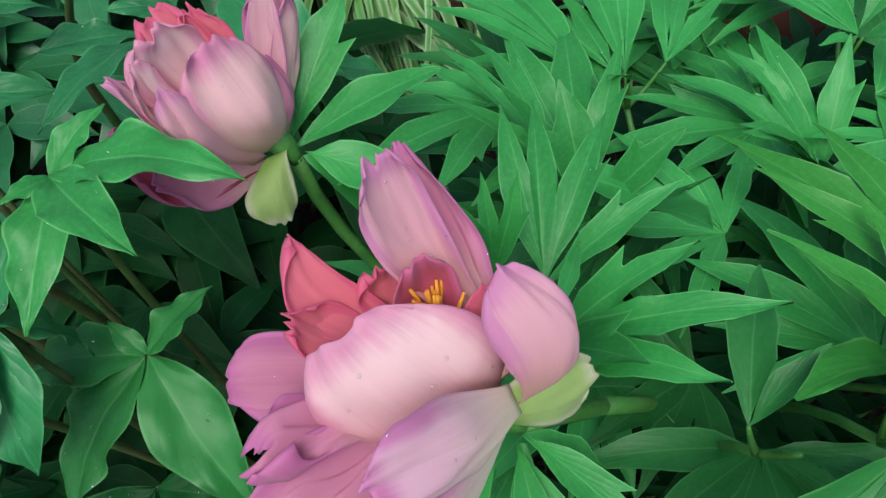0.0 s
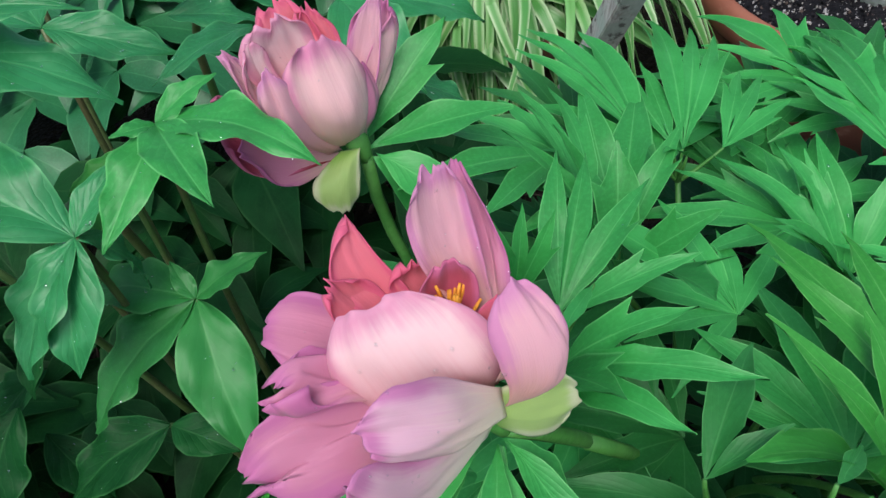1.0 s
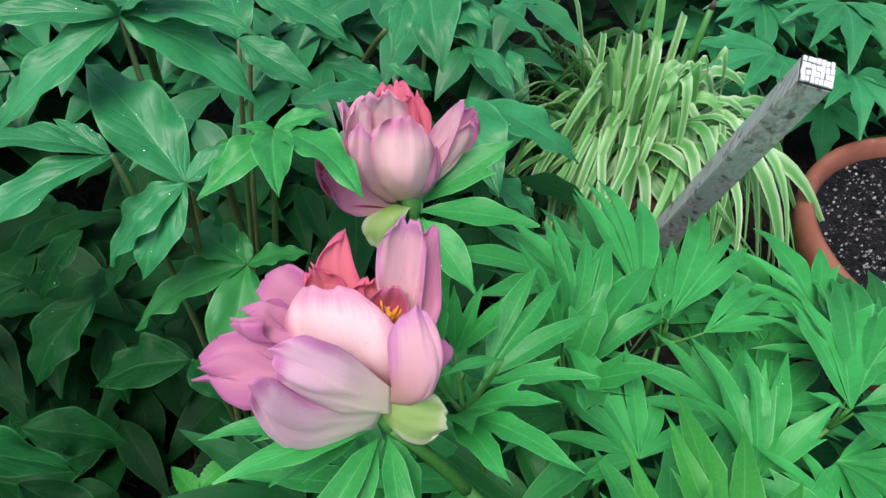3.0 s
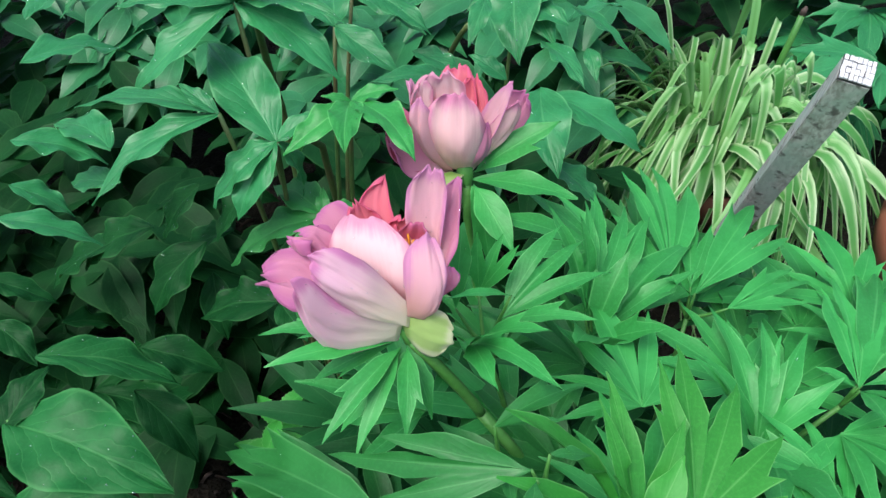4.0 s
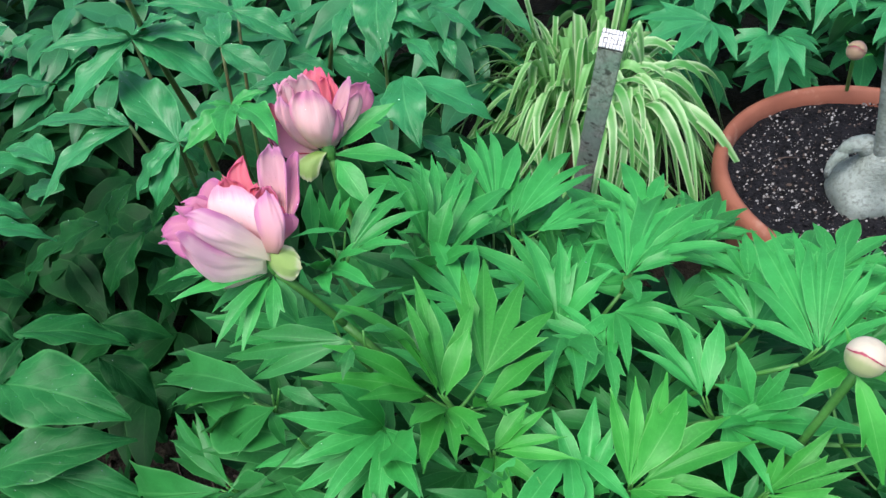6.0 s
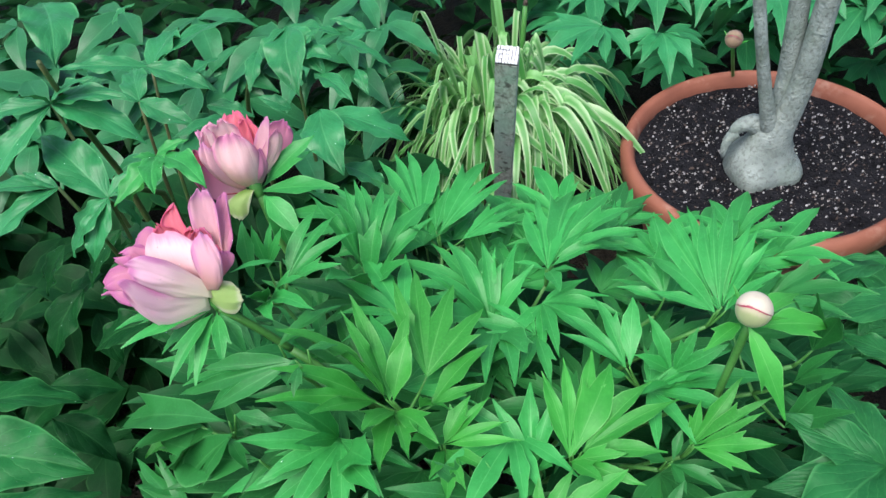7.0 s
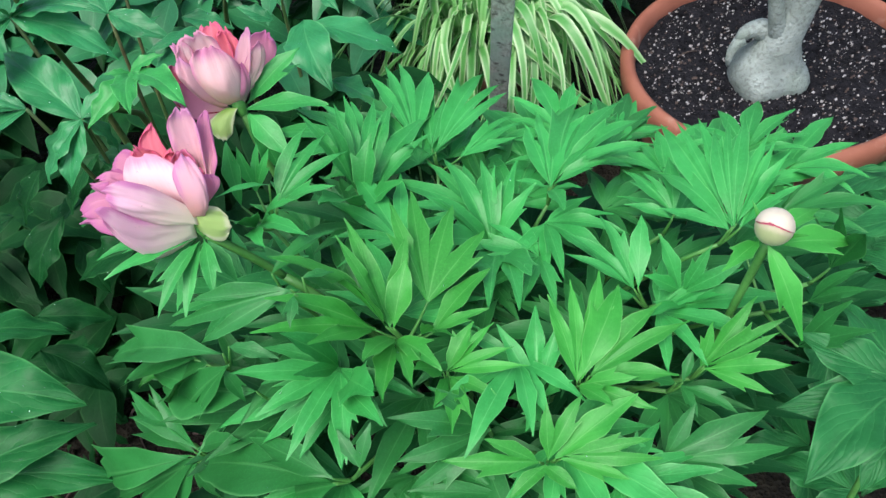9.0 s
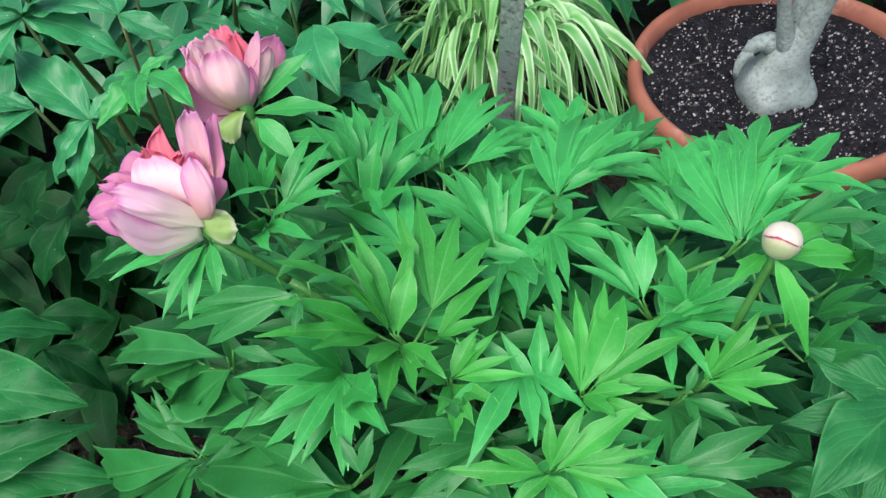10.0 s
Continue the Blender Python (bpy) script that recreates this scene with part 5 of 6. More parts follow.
def sheet_petal(flower, base, tip, left, right, out, belly=0.006, curl=0.0, ruffle=0.0012, material=None, notch=0.0, point=0.0, wide=0.58, crumple=1.0, name="petal", label=""):
    """A cupped petal through its foot, tip and two widest margins; out points to its bulging side."""
    rng = random.Random(f"{base}{tip}")
    base, tip, left, right, out = (Vector(v) for v in (base, tip, left, right, out))
    way = (tip - base).normalized()
    side = (right - left) / 2
    out = (out - way * out.dot(way)).normalized()
    middle = (left + right) / 2
    pull = (middle - base.lerp(tip, wide)) / (2 * wide * (1 - wide))
    length = (tip - base).length
    p1, p2 = rng.uniform(0, 6), rng.uniform(0, 6)

    def place(u, v):
        c = 2 * v - 1
        spine = base.lerp(tip, u) + pull * (2 * u * (1 - u))
        if u < wide:
            w = 0.42 + 0.58 * math.sin(math.pi / 2 * u / wide) ** 1.2
        else:
            s = (u - wide) / (1 - wide)
            w = math.sqrt(max(1 - s ** (3.4 - 1.4 * point) * (0.66 + 0.33 * point), 0.0)) * (1 - 0.4 * point * s)
        shrink = (1 - math.sqrt(max(1 - 0.94 * c * c, 0))) * (0.34 * (1 - 0.5 * point)) * max(u - 0.35, 0) / 0.65
        edge = math.sin(c * 5 + p1) * 0.5 + math.sin(c * 12 + p2) * 0.5 + noise.noise((c * 5 + p1, p2, 1.0))
        spine = spine - (tip - middle) * shrink * 1.3 - way * length * notch * u ** 4 * math.exp(-((c + 0.08) * 6) ** 2)
        swell = belly * (math.sin(math.pi * min(u * 1.04, 1)) * (1 - c * c) + 0.35 * (1 - c * c) * u) + curl * max(u - 0.55, 0) ** 2 * 5
        folds = 0.045 * noise.noise((u * 2.4 + p1, c * 1.8 + p2, p1)) + 0.014 * noise.noise((u * 4, c * 4 + p2, p2)) + 0.006 * noise.noise((u * 9 + p2, c * 11, p1))
        swell += ruffle * edge * u * u * abs(c) + length * crumple * folds * min(u * 3, 1)
        return spine + side * (c * w) + way * (ruffle * edge * u ** 3) + out * swell

    bm = bmesh.new()
    grid(bm, 24, 24, place)
    ob = part(name, bm, material or PALE, flower, label)
    shell = ob.modifiers.new("thickness", "SOLIDIFY")
    shell.thickness, shell.offset = 0.0006, 0
    return ob


def build_flower_one():
    flower = part("flower", bmesh.new(), SEPAL, lacy, "half-open pink and cream peony bloom wet with raindrops")
    bm = bmesh.new()
    tube(bm, arc((0.020, -0.036, 0.512), (0.010, -0.022, 0.534), (0, 0, 0), 5), [0.004, 0.005, 0.0065, 0.007, 0.006, 0.003], 14)
    part("receptacle", bm, STEM, flower)
    # coral petals at the back of the heart
    sheet_petal(flower, (0.010, -0.006, 0.545), (-0.004, 0.030, 0.588), (-0.018, 0.013, 0.573), (0.005, 0.013, 0.567), (-0.1, 1, 0.2), 0.003, material=CORAL, point=1.0, wide=0.5, crumple=0.6)
    sheet_petal(flower, (0.004, -0.010, 0.542), (-0.019, 0.012, 0.580), (-0.020, 0.000, 0.568), (-0.004, 0.013, 0.566), (-0.7, 0.6, 0.2), 0.003, material=CORAL, point=0.2, ruffle=0.002)
    sheet_petal(flower, (0.014, -0.006, 0.545), (0.013, 0.012, 0.571), (0.000, 0.009, 0.563), (0.023, 0.008, 0.561), (0.1, 1, 0.0), 0.004, material=CORAL, ruffle=0.0018)
    sheet_petal(flower, (0.012, -0.014, 0.545), (0.020, 0.002, 0.578), (0.006, -0.002, 0.564), (0.028, -0.006, 0.564), (0.3, 0.8, 0.3), 0.004, material=DEEP)
    # tall petals on the far side
    sheet_petal(flower, (0.032, -0.014, 0.544), (0.041, 0.036, 0.586), (0.028, 0.019, 0.572), (0.044, 0.007, 0.567), (0.7, 0.7, -0.2), 0.004, material=ROSE, point=0.45, wide=0.5)
    sheet_petal(flower, (0.028, -0.012, 0.546), (0.027, 0.021, 0.605), (0.012, 0.011, 0.586), (0.036, 0.012, 0.584), (0.2, 0.9, -0.3), 0.006, material=PEACH, notch=0.05, wide=0.64, ruffle=0.002)
    # rose petals on the near-left side
    sheet_petal(flower, (0.000, -0.012, 0.540), (-0.047, 0.018, 0.561), (-0.036, -0.004, 0.549), (-0.025, 0.016, 0.573), (-0.6, 0.4, -0.6), 0.004, material=ROSE, crumple=0.6)
    sheet_petal(flower, (0.000, -0.024, 0.536), (-0.072, -0.027, 0.551), (-0.046, -0.039, 0.538), (-0.044, -0.014, 0.568), (-0.3, -0.4, -0.8), 0.004, material=ROSE, notch=0.12, ruffle=0.004, wide=0.62, crumple=2.6)
    sheet_petal(flower, (-0.004, -0.018, 0.546), (-0.050, -0.013, 0.574), (-0.040, -0.022, 0.566), (-0.030, -0.004, 0.572), (-0.5, -0.2, -0.7), 0.002, material=ROSE, ruffle=0.005, crumple=2.6)
    # the large pale cup over the heart
    sheet_petal(flower, (0.008, -0.026, 0.532), (-0.009, -0.003, 0.587), (-0.031, -0.014, 0.560), (0.027, -0.022, 0.562), (-0.4, -0.7, 0.55), 0.009, material=PALE, ruffle=0.002, notch=0.03)
    sheet_petal(flower, (0.018, -0.026, 0.535), (0.032, -0.016, 0.572), (0.018, -0.018, 0.560), (0.036, -0.026, 0.558), (0.5, 0.2, 0.2), 0.004, material=CORAL)
    # the ear at the near-right side
    sheet_petal(flower, (0.024, -0.040, 0.541), (0.029, -0.025, 0.597), (0.019, -0.037, 0.578), (0.042, -0.039, 0.576), (0.75, -0.6, 0.25), 0.007, material=PEACH, wide=0.64, ruffle=0.002)
    sheet_petal(flower, (0.024, -0.030, 0.541), (0.041, -0.022, 0.569), (0.029, -0.027, 0.564), (0.046, -0.028, 0.560), (0.9, -0.1, 0.1), 0.005, material=ROSE)
    # the front petals below
    sheet_petal(flower, (0.014, -0.037, 0.524), (-0.040, -0.054, 0.580), (-0.027, -0.042, 0.508), (-0.016, -0.048, 0.562), (-0.2, -0.9, -0.1), 0.007, material=CREAM, wide=0.5, ruffle=0.0018)
    sheet_petal(flower, (0.020, -0.036, 0.537), (-0.031, -0.047, 0.590), (-0.010, -0.050, 0.553), (-0.008, -0.038, 0.587), (-0.2, -0.75, 0.6), 0.005, material=CREAM, point=0.1, wide=0.5, ruffle=0.0018)
    sheet_petal(flower, (0.014, -0.032, 0.530), (0.047, -0.041, 0.526), (0.031, -0.044, 0.511), (0.036, -0.036, 0.546), (0.2, -0.6, 0.7), 0.005, 0.004, 0.0012, SEPAL, name="sepal", label="pale green rounded sepal")
    stamens(flower, (0.014, -0.008, 0.553), (0.0, 0.15, 1), 46, random.Random(8))
    bm = bmesh.new()
    tube(bm, arc((0.2, -0.03, 0.02), (0.064, -0.030, 0.432), (0.02, -0.01, 0.03), 8), 0.0042, 8)
    tube(bm, arc((0.064, -0.030, 0.432), (0.020, -0.036, 0.514), (0.006, -0.004, 0.0), 8), 0.0038, 8)
    part("stem", bm, STEM, lacy)


def build_flower_two():
    flower = part("flower", bmesh.new(), SEPAL, lacy, "pink peony bloom with cream petal centres and a red heart")
    bm = bmesh.new()
    tube(bm, arc((0.034, 0.160, 0.474), (0.03, 0.166, 0.497), (0, 0, 0), 5), [0.004, 0.005, 0.0065, 0.007, 0.006, 0.003], 14)
    part("receptacle", bm, STEM, flower)
    sheet_petal(flower, (0.032, 0.180, 0.497), (0.018, 0.222, 0.549), (0.004, 0.206, 0.534), (0.036, 0.210, 0.536), (0.0, 0.9, 0.3), 0.004, material=CORAL, ruffle=0.004)
    sheet_petal(flower, (0.034, 0.180, 0.497), (0.034, 0.214, 0.545), (0.022, 0.204, 0.530), (0.046, 0.202, 0.525), (0.4, 0.9, 0.2), 0.004, material=CORAL, ruffle=0.004)
    sheet_petal(flower, (0.026, 0.176, 0.497), (0.010, 0.186, 0.564), (-0.010, 0.180, 0.545), (0.030, 0.188, 0.546), (-0.2, 0.3, 0.6), 0.005, material=PALE, wide=0.66, ruffle=0.002, notch=0.06)
    sheet_petal(flower, (0.016, 0.172, 0.494), (-0.003, 0.184, 0.557), (-0.012, 0.174, 0.536), (0.006, 0.184, 0.538), (-0.8, 0.2, 0.2), 0.005, material=PALE)
    sheet_petal(flower, (0.012, 0.174, 0.492), (-0.017, 0.198, 0.549), (-0.014, 0.182, 0.522), (-0.002, 0.194, 0.524), (-0.9, 0.3, 0.0), 0.003, material=PEACH, point=0.5)
    sheet_petal(flower, (0.020, 0.168, 0.488), (-0.036, 0.188, 0.520), (-0.024, 0.168, 0.486), (-0.020, 0.196, 0.520), (-0.6, 0.2, -0.7), 0.006, material=DEEP)
    sheet_petal(flower, (0.020, 0.164, 0.486), (-0.028, 0.166, 0.512), (-0.014, 0.162, 0.478), (-0.014, 0.178, 0.512), (-0.5, -0.3, -0.8), 0.006, material=ROSE)
    sheet_petal(flower, (0.042, 0.172, 0.499), (0.074, 0.206, 0.539), (0.050, 0.200, 0.528), (0.077, 0.200, 0.511), (0.8, 0.5, -0.2), 0.004, material=ROSE, ruffle=0.002)
    sheet_petal(flower, (0.040, 0.168, 0.499), (0.064, 0.181, 0.563), (0.044, 0.180, 0.536), (0.060, 0.172, 0.532), (0.8, 0.2, 0.1), 0.003, material=PEACH, point=0.55)
    sheet_petal(flower, (0.040, 0.166, 0.497), (0.070, 0.180, 0.547), (0.050, 0.174, 0.526), (0.070, 0.184, 0.520), (0.9, -0.3, 0.0), 0.004, material=BLUSH, point=0.3)
    sheet_petal(flower, (0.018, 0.162, 0.487), (-0.002, 0.159, 0.559), (-0.010, 0.157, 0.534), (0.010, 0.157, 0.533), (-0.45, -0.85, 0.2), 0.007, material=PEACH, wide=0.6)
    sheet_petal(flower, (0.028, 0.164, 0.487), (0.026, 0.166, 0.561), (0.001, 0.158, 0.539), (0.048, 0.167, 0.524), (0.2, -0.95, 0.25), 0.011, material=BLUSH, wide=0.64, ruffle=0.002)
    sheet_petal(flower, (0.036, 0.166, 0.487), (0.045, 0.172, 0.530), (0.034, 0.158, 0.512), (0.052, 0.174, 0.510), (0.7, -0.7, 0.0), 0.004, material=ROSE)
    sheet_petal(flower, (0.026, 0.158, 0.488), (0.009, 0.141, 0.462), (-0.002, 0.150, 0.478), (0.024, 0.144, 0.476), (-0.2, -0.9, 0.2), 0.005, material=SEPAL, name="sepal", label="pale green rounded sepal")
    bm = bmesh.new()
    tube(bm, arc((0.18, 0.04, 0.02), (0.034, 0.160, 0.477), (-0.04, 0.04, 0.02), 10), 0.004, 8)
    part("stem", bm, STEM, lacy)


def build_bud(plant, x, y, z, size, lean, label, skin, tip):
    """A round bud wrapped in scales, one of them split open over pink petals."""
    bud = part("bud", bmesh.new(), skin, plant, label)
    rng = random.Random(7)
    heart = Vector((x, y, z))
    facing = 4.06

    def seam(a):
        return 0.5 + 0.27 * math.cos(a - facing)

    def gape(a):
        return max(math.cos(a - facing), 0) ** 0.5 * (0.035 + 0.05 * noise.noise((a * 2.3, 1.5, size * 90)) + 0.02 * noise.noise((a * 9, 4.0, 2.0)))

    for name, radius, low, high, material in (("petal", 0.93, lambda a: 0.0, lambda a: 1.0, DEEP), ("scale", 1.0, lambda a: 0.0, lambda a: seam(a) + 0.01 * noise.noise((a * 6, 0, 0)), skin), ("scale", 1.02, lambda a: seam(a) + max(gape(a), 0.0), lambda a: 1.0, tip)):
        def place(u, v):
            a = 6.2832 * v
            p = math.pi * min(max(low(a) + (high(a) - low(a)) * u, 0), 1)
            r = size * radius * math.sin(p) * (1 + 0.03 * noise.noise((math.cos(a), math.sin(a), p)))
            return heart + Vector((r * math.cos(a), r * math.sin(a), -size * radius * math.cos(p) * 1.02))
        bm = bmesh.new()
        grid(bm, 14, 40, place)
        part(name, bm, material, bud)
    for q in (1.9, 5.6):
        bm = bmesh.new()
        out = Vector((math.cos(q), math.sin(q), 0))
        blade(bm, heart + out * size * 0.5 - Vector((0, 0, size * 0.9)), heart + out * size * 1.8 + Vector((0, 0, size * rng.uniform(0.2, 0.9))), 0.16, rng, rows=6)
        part("bract", bm, FRESH, bud)
    bm = bmesh.new()
    tube(bm, arc((x, y, z - size * 0.9), (x + lean[0], y + lean[1], z + lean[2]), (0, 0, 0), 6), [0.003, 0.0034, 0.0032, 0.0032, 0.0032, 0.0034, 0.0036], 8)
    part("stem", bm, STEM, plant)


build_flower_one()
build_flower_two()
build_bud(lacy, 0.451, -0.159, 0.548, 0.0135, (-0.012, 0.012, -0.20), "round green and cream bud just splitting pink", GREEN_SKIN, BUD_SKIN)
build_bud(back, 0.749, 0.545, 0.33, 0.014, (0.1, 0.15, -0.26), "brownish round closed bud", BROWN_BUD, BROWN_BUD)
for base, tip, ratio in (((0.448, -0.162, 0.533), (0.466, -0.214, 0.478), 0.24), ((0.456, -0.164, 0.533), (0.520, -0.160, 0.512), 0.34), ((0.444, -0.158, 0.533), (0.404, -0.186, 0.545), 0.26), ((0.458, -0.156, 0.530), (0.506, -0.128, 0.520), 0.3)):
    lobe_leaf(lacy, base, tip, ratio, "r", material=FRESH)


# ---- foliage inside and behind ----
def canopy(x, y):
    """Height of the lacy bush's top."""
    return 0.49 - 0.425 * x + 0.067 * y + 0.534 * x * x - 0.541 * x * y + 0.139 * y * y


def fill_lacy():
    rng = random.Random(31)
    for k in range(64):
        q, r = k * 2.4, math.sqrt((k + 0.5) / 64)
        x, y = 0.28 + 0.29 * r * math.cos(q), -0.04 + 0.24 * r * math.sin(q)
        if x > 0.44 and y < -0.08:
            continue
        z = canopy(x, y) - (0.010, 0.04, 0.075)[k % 3] - (0.07 if x < 0.1 else 0.0)
        if y < -0.17:
            z -= 0.04
        head = math.degrees(math.atan2(y + 0.04, x - 0.28)) + rng.uniform(-60, 60) * (1 if r > 0.45 else 3)
        cut_fan((x, y, z), head, rng.uniform(0.095, 0.125), rng, 0.0, 190, 0.2, plant=lacy, material=SHADED if k % 3 else LACY, slope=canopy)
    for x, y, head in ((0.40, 0.11, 70), (0.47, 0.07, 40), (0.44, 0.14, 95), (0.52, 0.07, 60), (0.35, 0.16, 100), (0.53, 0.02, 20), (0.58, 0.03, 30), (0.33, 0.13, 110), (0.24, 0.14, 100), (0.30, 0.06, 60), (0.17, 0.11, 120)):
        cut_fan((x, y, canopy(x, y) - 0.035), head, 0.11, rng, 0.05, 190, 0.24, plant=lacy, slope=canopy)
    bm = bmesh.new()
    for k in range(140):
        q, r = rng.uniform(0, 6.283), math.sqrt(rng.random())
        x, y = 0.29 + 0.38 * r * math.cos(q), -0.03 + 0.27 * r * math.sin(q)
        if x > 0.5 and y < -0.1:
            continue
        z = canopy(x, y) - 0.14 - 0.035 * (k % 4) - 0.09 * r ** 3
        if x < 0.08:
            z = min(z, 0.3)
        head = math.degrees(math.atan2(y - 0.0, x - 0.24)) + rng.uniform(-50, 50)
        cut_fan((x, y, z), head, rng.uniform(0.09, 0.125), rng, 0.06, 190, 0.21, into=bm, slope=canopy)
    tagged(part("inner_foliage", bm, INNER_SHADED, lacy, "crowded lower leaves, the bush's shade painted into their green"), kind="stuff")


def fill_tall():
    rng = random.Random(41)
    bm, crown = bmesh.new(), bmesh.new()
    for _ in range(230):
        x, y = rng.uniform(-0.75, 0.24), rng.uniform(0.12, 0.95)
        z = rng.uniform(0.06, 0.24) + 0.16 * min(max(y - 0.40, 0), 0.4) / 0.4
        if x > -0.05 and y < 0.32:
            z *= 0.55
        if x < -0.1 and y < 0.25:
            z *= 0.45
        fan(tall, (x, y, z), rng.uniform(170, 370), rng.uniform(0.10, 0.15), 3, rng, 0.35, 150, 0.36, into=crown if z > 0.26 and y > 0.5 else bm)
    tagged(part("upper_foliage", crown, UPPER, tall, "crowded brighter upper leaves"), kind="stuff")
    tagged(part("inner_foliage", bm, SHADED_MASS, tall, "crowded inner leaves with deep shade painted into their green"), kind="stuff")
    for k in range(8):
        q = rng.uniform(0, 6.283)
        x, y = -0.46 + 0.14 * math.cos(q), 0.0 + 0.16 * math.sin(q)
        fan(low, (x, y, rng.uniform(0.04, 0.12)), rng.uniform(-60, 60), rng.uniform(0.1, 0.15), 3, rng, 0.2, 120, 0.4)


def fill_side_and_back():
    rng = random.Random(51)
    for _ in range(40):
        x, y = rng.uniform(0.58, 0.98), rng.uniform(-0.4, 0.16)
        fan(side, (x, y, rng.uniform(0.1, 0.3)), rng.uniform(60, 260), rng.uniform(0.09, 0.14), 3, rng, 0.2, 140, 0.42)
    for x, y, z, head, size in ((0.6, 0.86, 0.3, 260, 0.13), (0.7, 0.8, 0.33, 250, 0.14), (0.68, 0.68, 0.28, 265, 0.12), (0.8, 0.78, 0.32, 240, 0.13), (0.9, 0.72, 0.3, 250, 0.13),
                                (1.0, 0.8, 0.34, 260, 0.15), (1.1, 0.7, 0.33, 230, 0.14), (0.55, 0.98, 0.32, 250, 0.13), (0.75, 0.98, 0.36, 270, 0.14), (0.95, 1.0, 0.38, 260, 0.15), (1.15, 0.95, 0.38, 240, 0.15),
                                (1.04, 0.66, 0.28, 215, 0.14), (1.12, 0.55, 0.29, 200, 0.15), (0.97, 0.72, 0.3, 245, 0.13), (1.14, 0.42, 0.26, 190, 0.14), (1.2, 0.66, 0.32, 210, 0.15)):
        cut_fan((x, y, z), head, size, rng, 0.25, 200, 0.34, plant=back)
    for _ in range(34):
        cut_fan((rng.uniform(0.5, 1.4), rng.uniform(0.72, 1.3), rng.uniform(0.08, 0.32)), rng.uniform(160, 380), 0.16, rng, 0.15, 200, 0.34, plant=back)


def background_shrubs():
    rng = random.Random(61)
    bm = bmesh.new()
    for _ in range(6500):
        x, y = rng.uniform(-1.5, 2.3), rng.uniform(0.3, 2.5)
        if x < 0.9 and y < 0.85 or math.hypot(x - POT_X, y - POT_Y) < 0.36 or math.hypot(x - 0.4, y - 0.66) < 0.32:
            continue
        # Height added past y 1.7 is unseen; it cuts sky light from behind
        z = rng.uniform(0.06, 0.34) + 0.16 * min(max(y - 0.8, 0), 1) + rng.random() * max(y - 1.7, 0)
        q, r = rng.uniform(0, 6.283), rng.uniform(0.06, 0.12)
        blade(bm, (x, y, z), (x + r * math.cos(q), y + r * math.sin(q), z - rng.uniform(-0.02, 0.05)), 0.42, rng, broad=True, rows=5)
    tagged(part("background_shrub", bm, SHADED_MASS, None), "dense dark green garden foliage behind the pots", "shrub", kind="stuff")
    bm = bmesh.new()
    for _ in range(1500):
        x, y = rng.uniform(-1.5, -0.5), rng.uniform(-0.7, 1.0)
        # Leaves beyond x -0.85 rise unseen, added to block light from the left
        z, q, r = rng.uniform(0.03, 0.85 if x < -0.85 else 0.33), rng.uniform(0, 6.283), rng.uniform(0.07, 0.13)
        blade(bm, (x, y, z), (x + r * math.cos(q), y + r * math.sin(q), z - rng.uniform(-0.02, 0.05)), 0.4, rng, broad=True, rows=5)
    tagged(part("neighbour_shrub", bm, SHADED_MASS, None), "dark green leaves beside the bed, raised out of view to block side light", "shrub", kind="stuff")


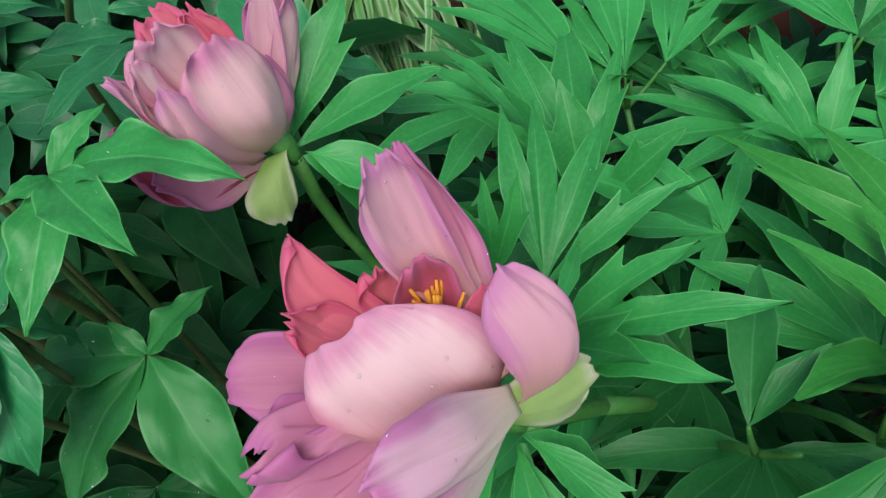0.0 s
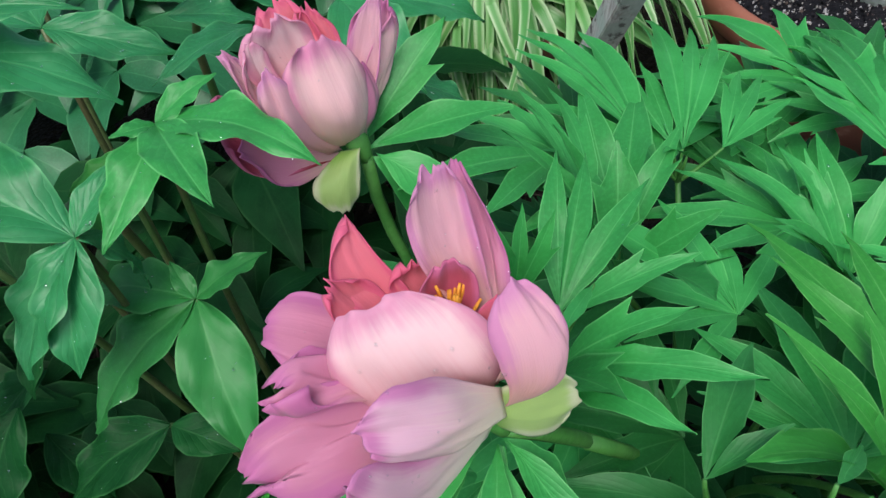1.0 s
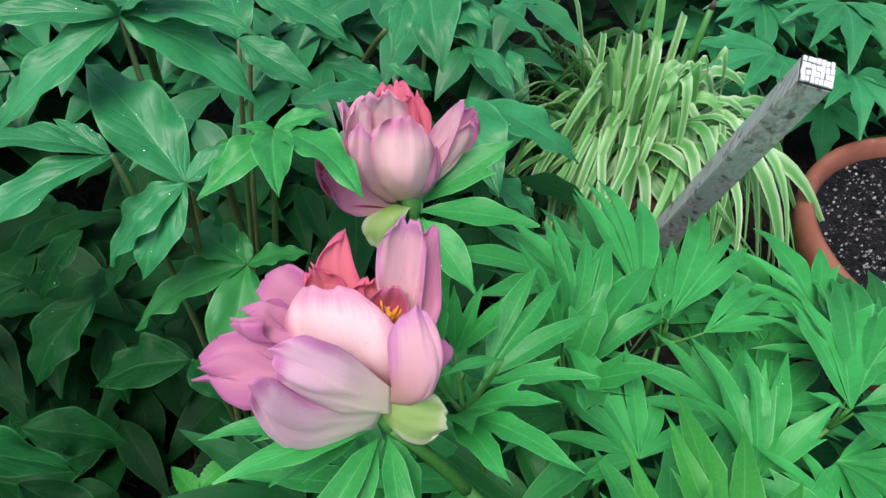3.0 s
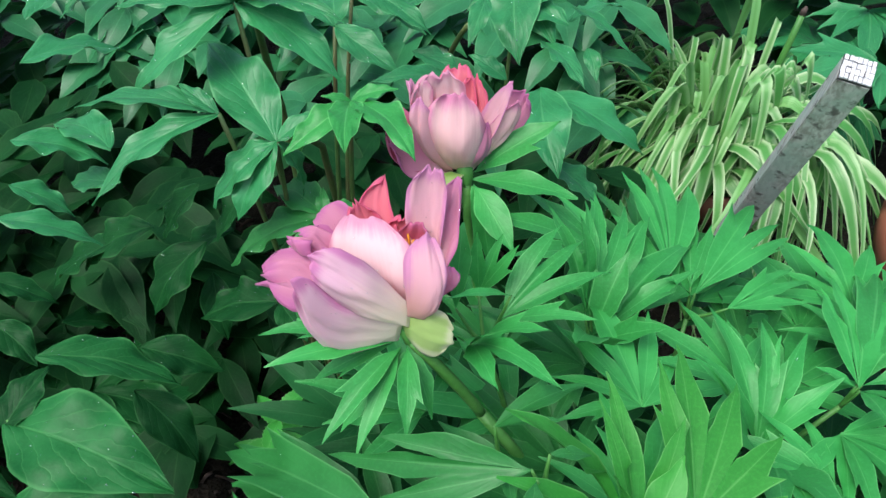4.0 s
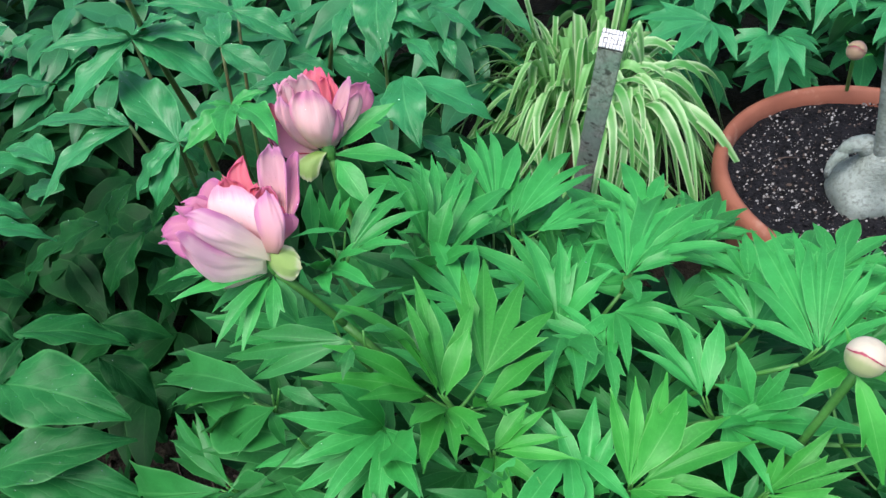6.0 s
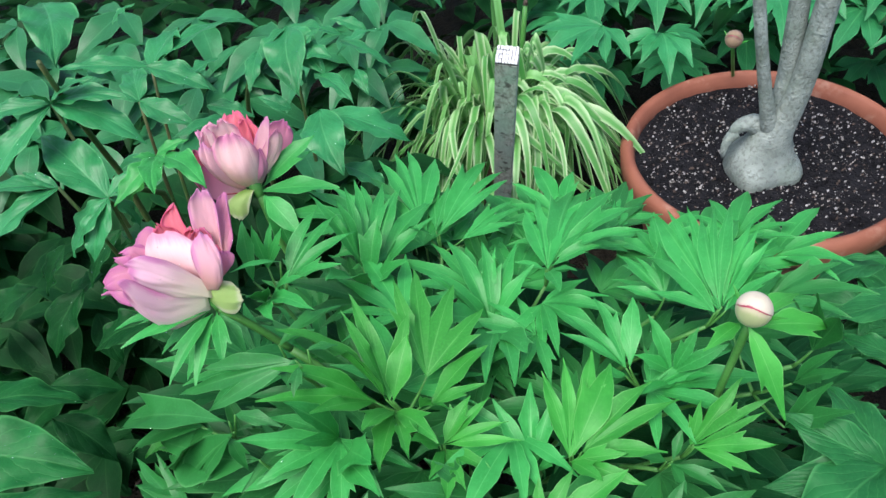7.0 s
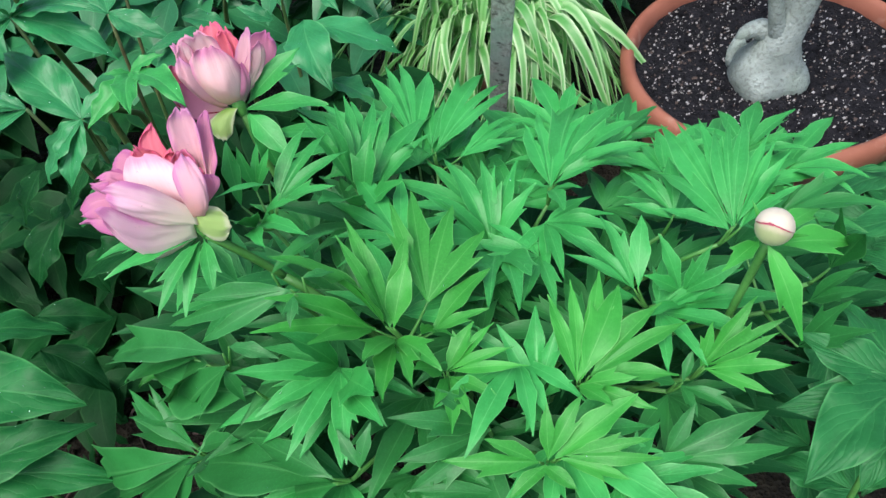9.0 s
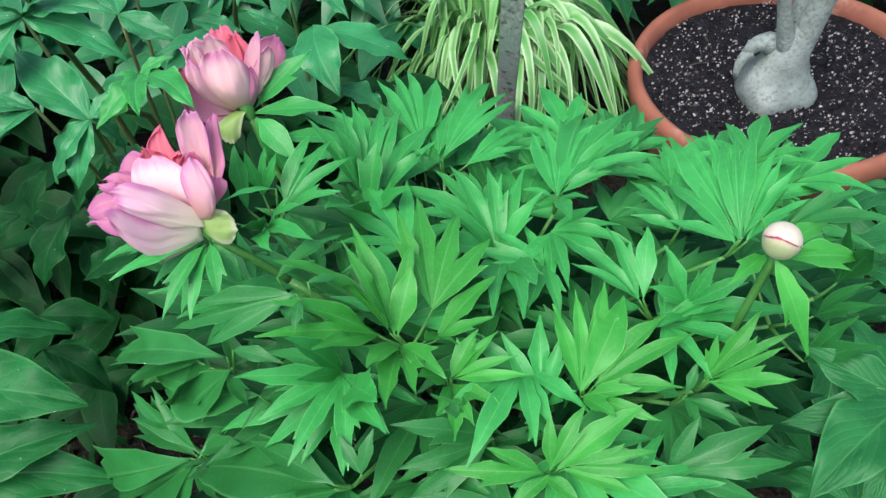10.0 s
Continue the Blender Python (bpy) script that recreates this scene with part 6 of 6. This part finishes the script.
def toothed_weed():
    """A small weed with saw-edged leaves between the plants."""
    x, y = -0.165, 0.085
    weed = thing("toothed_weed", x, y, 0, "small light green weed with saw-edged leaves, on bare soil", "weed")
    rng = random.Random(81)
    bm = bmesh.new()
    tube(bm, arc((x, y, -0.01), (x + 0.02, y - 0.005, 0.22), (-0.01, 0, 0), 8), [0.0022, 0.0022, 0.002, 0.002, 0.0018, 0.0016, 0.0014, 0.0012, 0.001], 7)
    part("stem", bm, STEM, weed)
    for k in range(9):
        high = 0.1 + 0.0145 * k
        q = 2.4 * k + 0.5
        size = 0.07 - 0.003 * k
        base = Vector((x + 0.02 * high / 0.22 - 0.006, y - 0.003, high))
        axis = Vector((math.cos(q), math.sin(q), rng.uniform(-0.1, 0.3))) * size
        lateral = axis.normalized().cross(Vector((0, 0, 1)))

        def place(u, v):
            c = 2 * v - 1
            w = size * 0.2 * math.sin(math.pi * min(u ** 0.75, 1)) * (1 - 0.25 * ((u * 11) % 1)) + 0.0005
            return base + axis * u + lateral * c * w + Vector((0, 0, size * (0.3 * u * (1 - u) - 0.15 * u * u + 0.06 * abs(c))))

        bm = bmesh.new()
        grid(bm, 33, 4, place)
        part("leaf", bm, FRESH, weed)


toothed_weed()
fill_lacy()
fill_tall()
fill_side_and_back()
background_shrubs()


# ---- raindrops ----
def wet(plant, owners, count, low, high, seed, least=0.35):
    """Strews small drops over the upper sides of a plant's leaves or petals."""
    rng = random.Random(seed)
    bpy.context.view_layer.update()
    faces = []
    for ob in owners:
        turn = ob.matrix_world
        for f in ob.data.polygons:
            up = turn.to_3x3() @ f.normal
            if abs(up.z) > least:
                faces.append((turn @ f.center, up if up.z > 0 else -up, f.area))
    bm = bmesh.new()
    for centre, up, _ in rng.choices(faces, [f[2] for f in faces], k=count):
        s = low + (high - low) * rng.random() ** 3
        a = up.orthogonal().normalized()
        b = up.cross(a)
        centre = centre + a * rng.uniform(-0.002, 0.002) + b * rng.uniform(-0.002, 0.002) + up * 0.0004
        rings = [[bm.verts.new(centre + (a * math.cos(q) + b * math.sin(q)) * s * math.cos(p) + up * s * 0.62 * math.sin(p)) for q in (0.785 * k for k in range(8))] for p in (-0.3, 0.25, 0.7, 1.15)]
        for one, two in zip(rings, rings[1:]):
            for k in range(8):
                bm.faces.new((one[k], one[(k + 1) % 8], two[(k + 1) % 8], two[k]))
        bm.faces.new(rings[-1])
        bm.faces.new(rings[0][::-1])
    tagged(part("raindrops", bm, DROP, plant, "clear raindrops"), kind="stuff")


leaves = {p.name: [ob for ob in p.children if ob.type == "MESH" and ob.name.startswith("leaflet")] for p in (lacy, tall, low)}
blooms = [ob for f in lacy.children if f.name.startswith("flower") for ob in f.children if ob.name.startswith("petal")]
wet(tall, leaves["tall_peony"], 800, 0.0004, 0.0013, 71)
wet(low, leaves["low_peony"], 500, 0.0004, 0.0014, 72)
wet(lacy, leaves["lacy_peony"], 160, 0.0004, 0.0014, 73)
wet(lacy, blooms, 90, 0.0005, 0.0015, 74, 0.1)
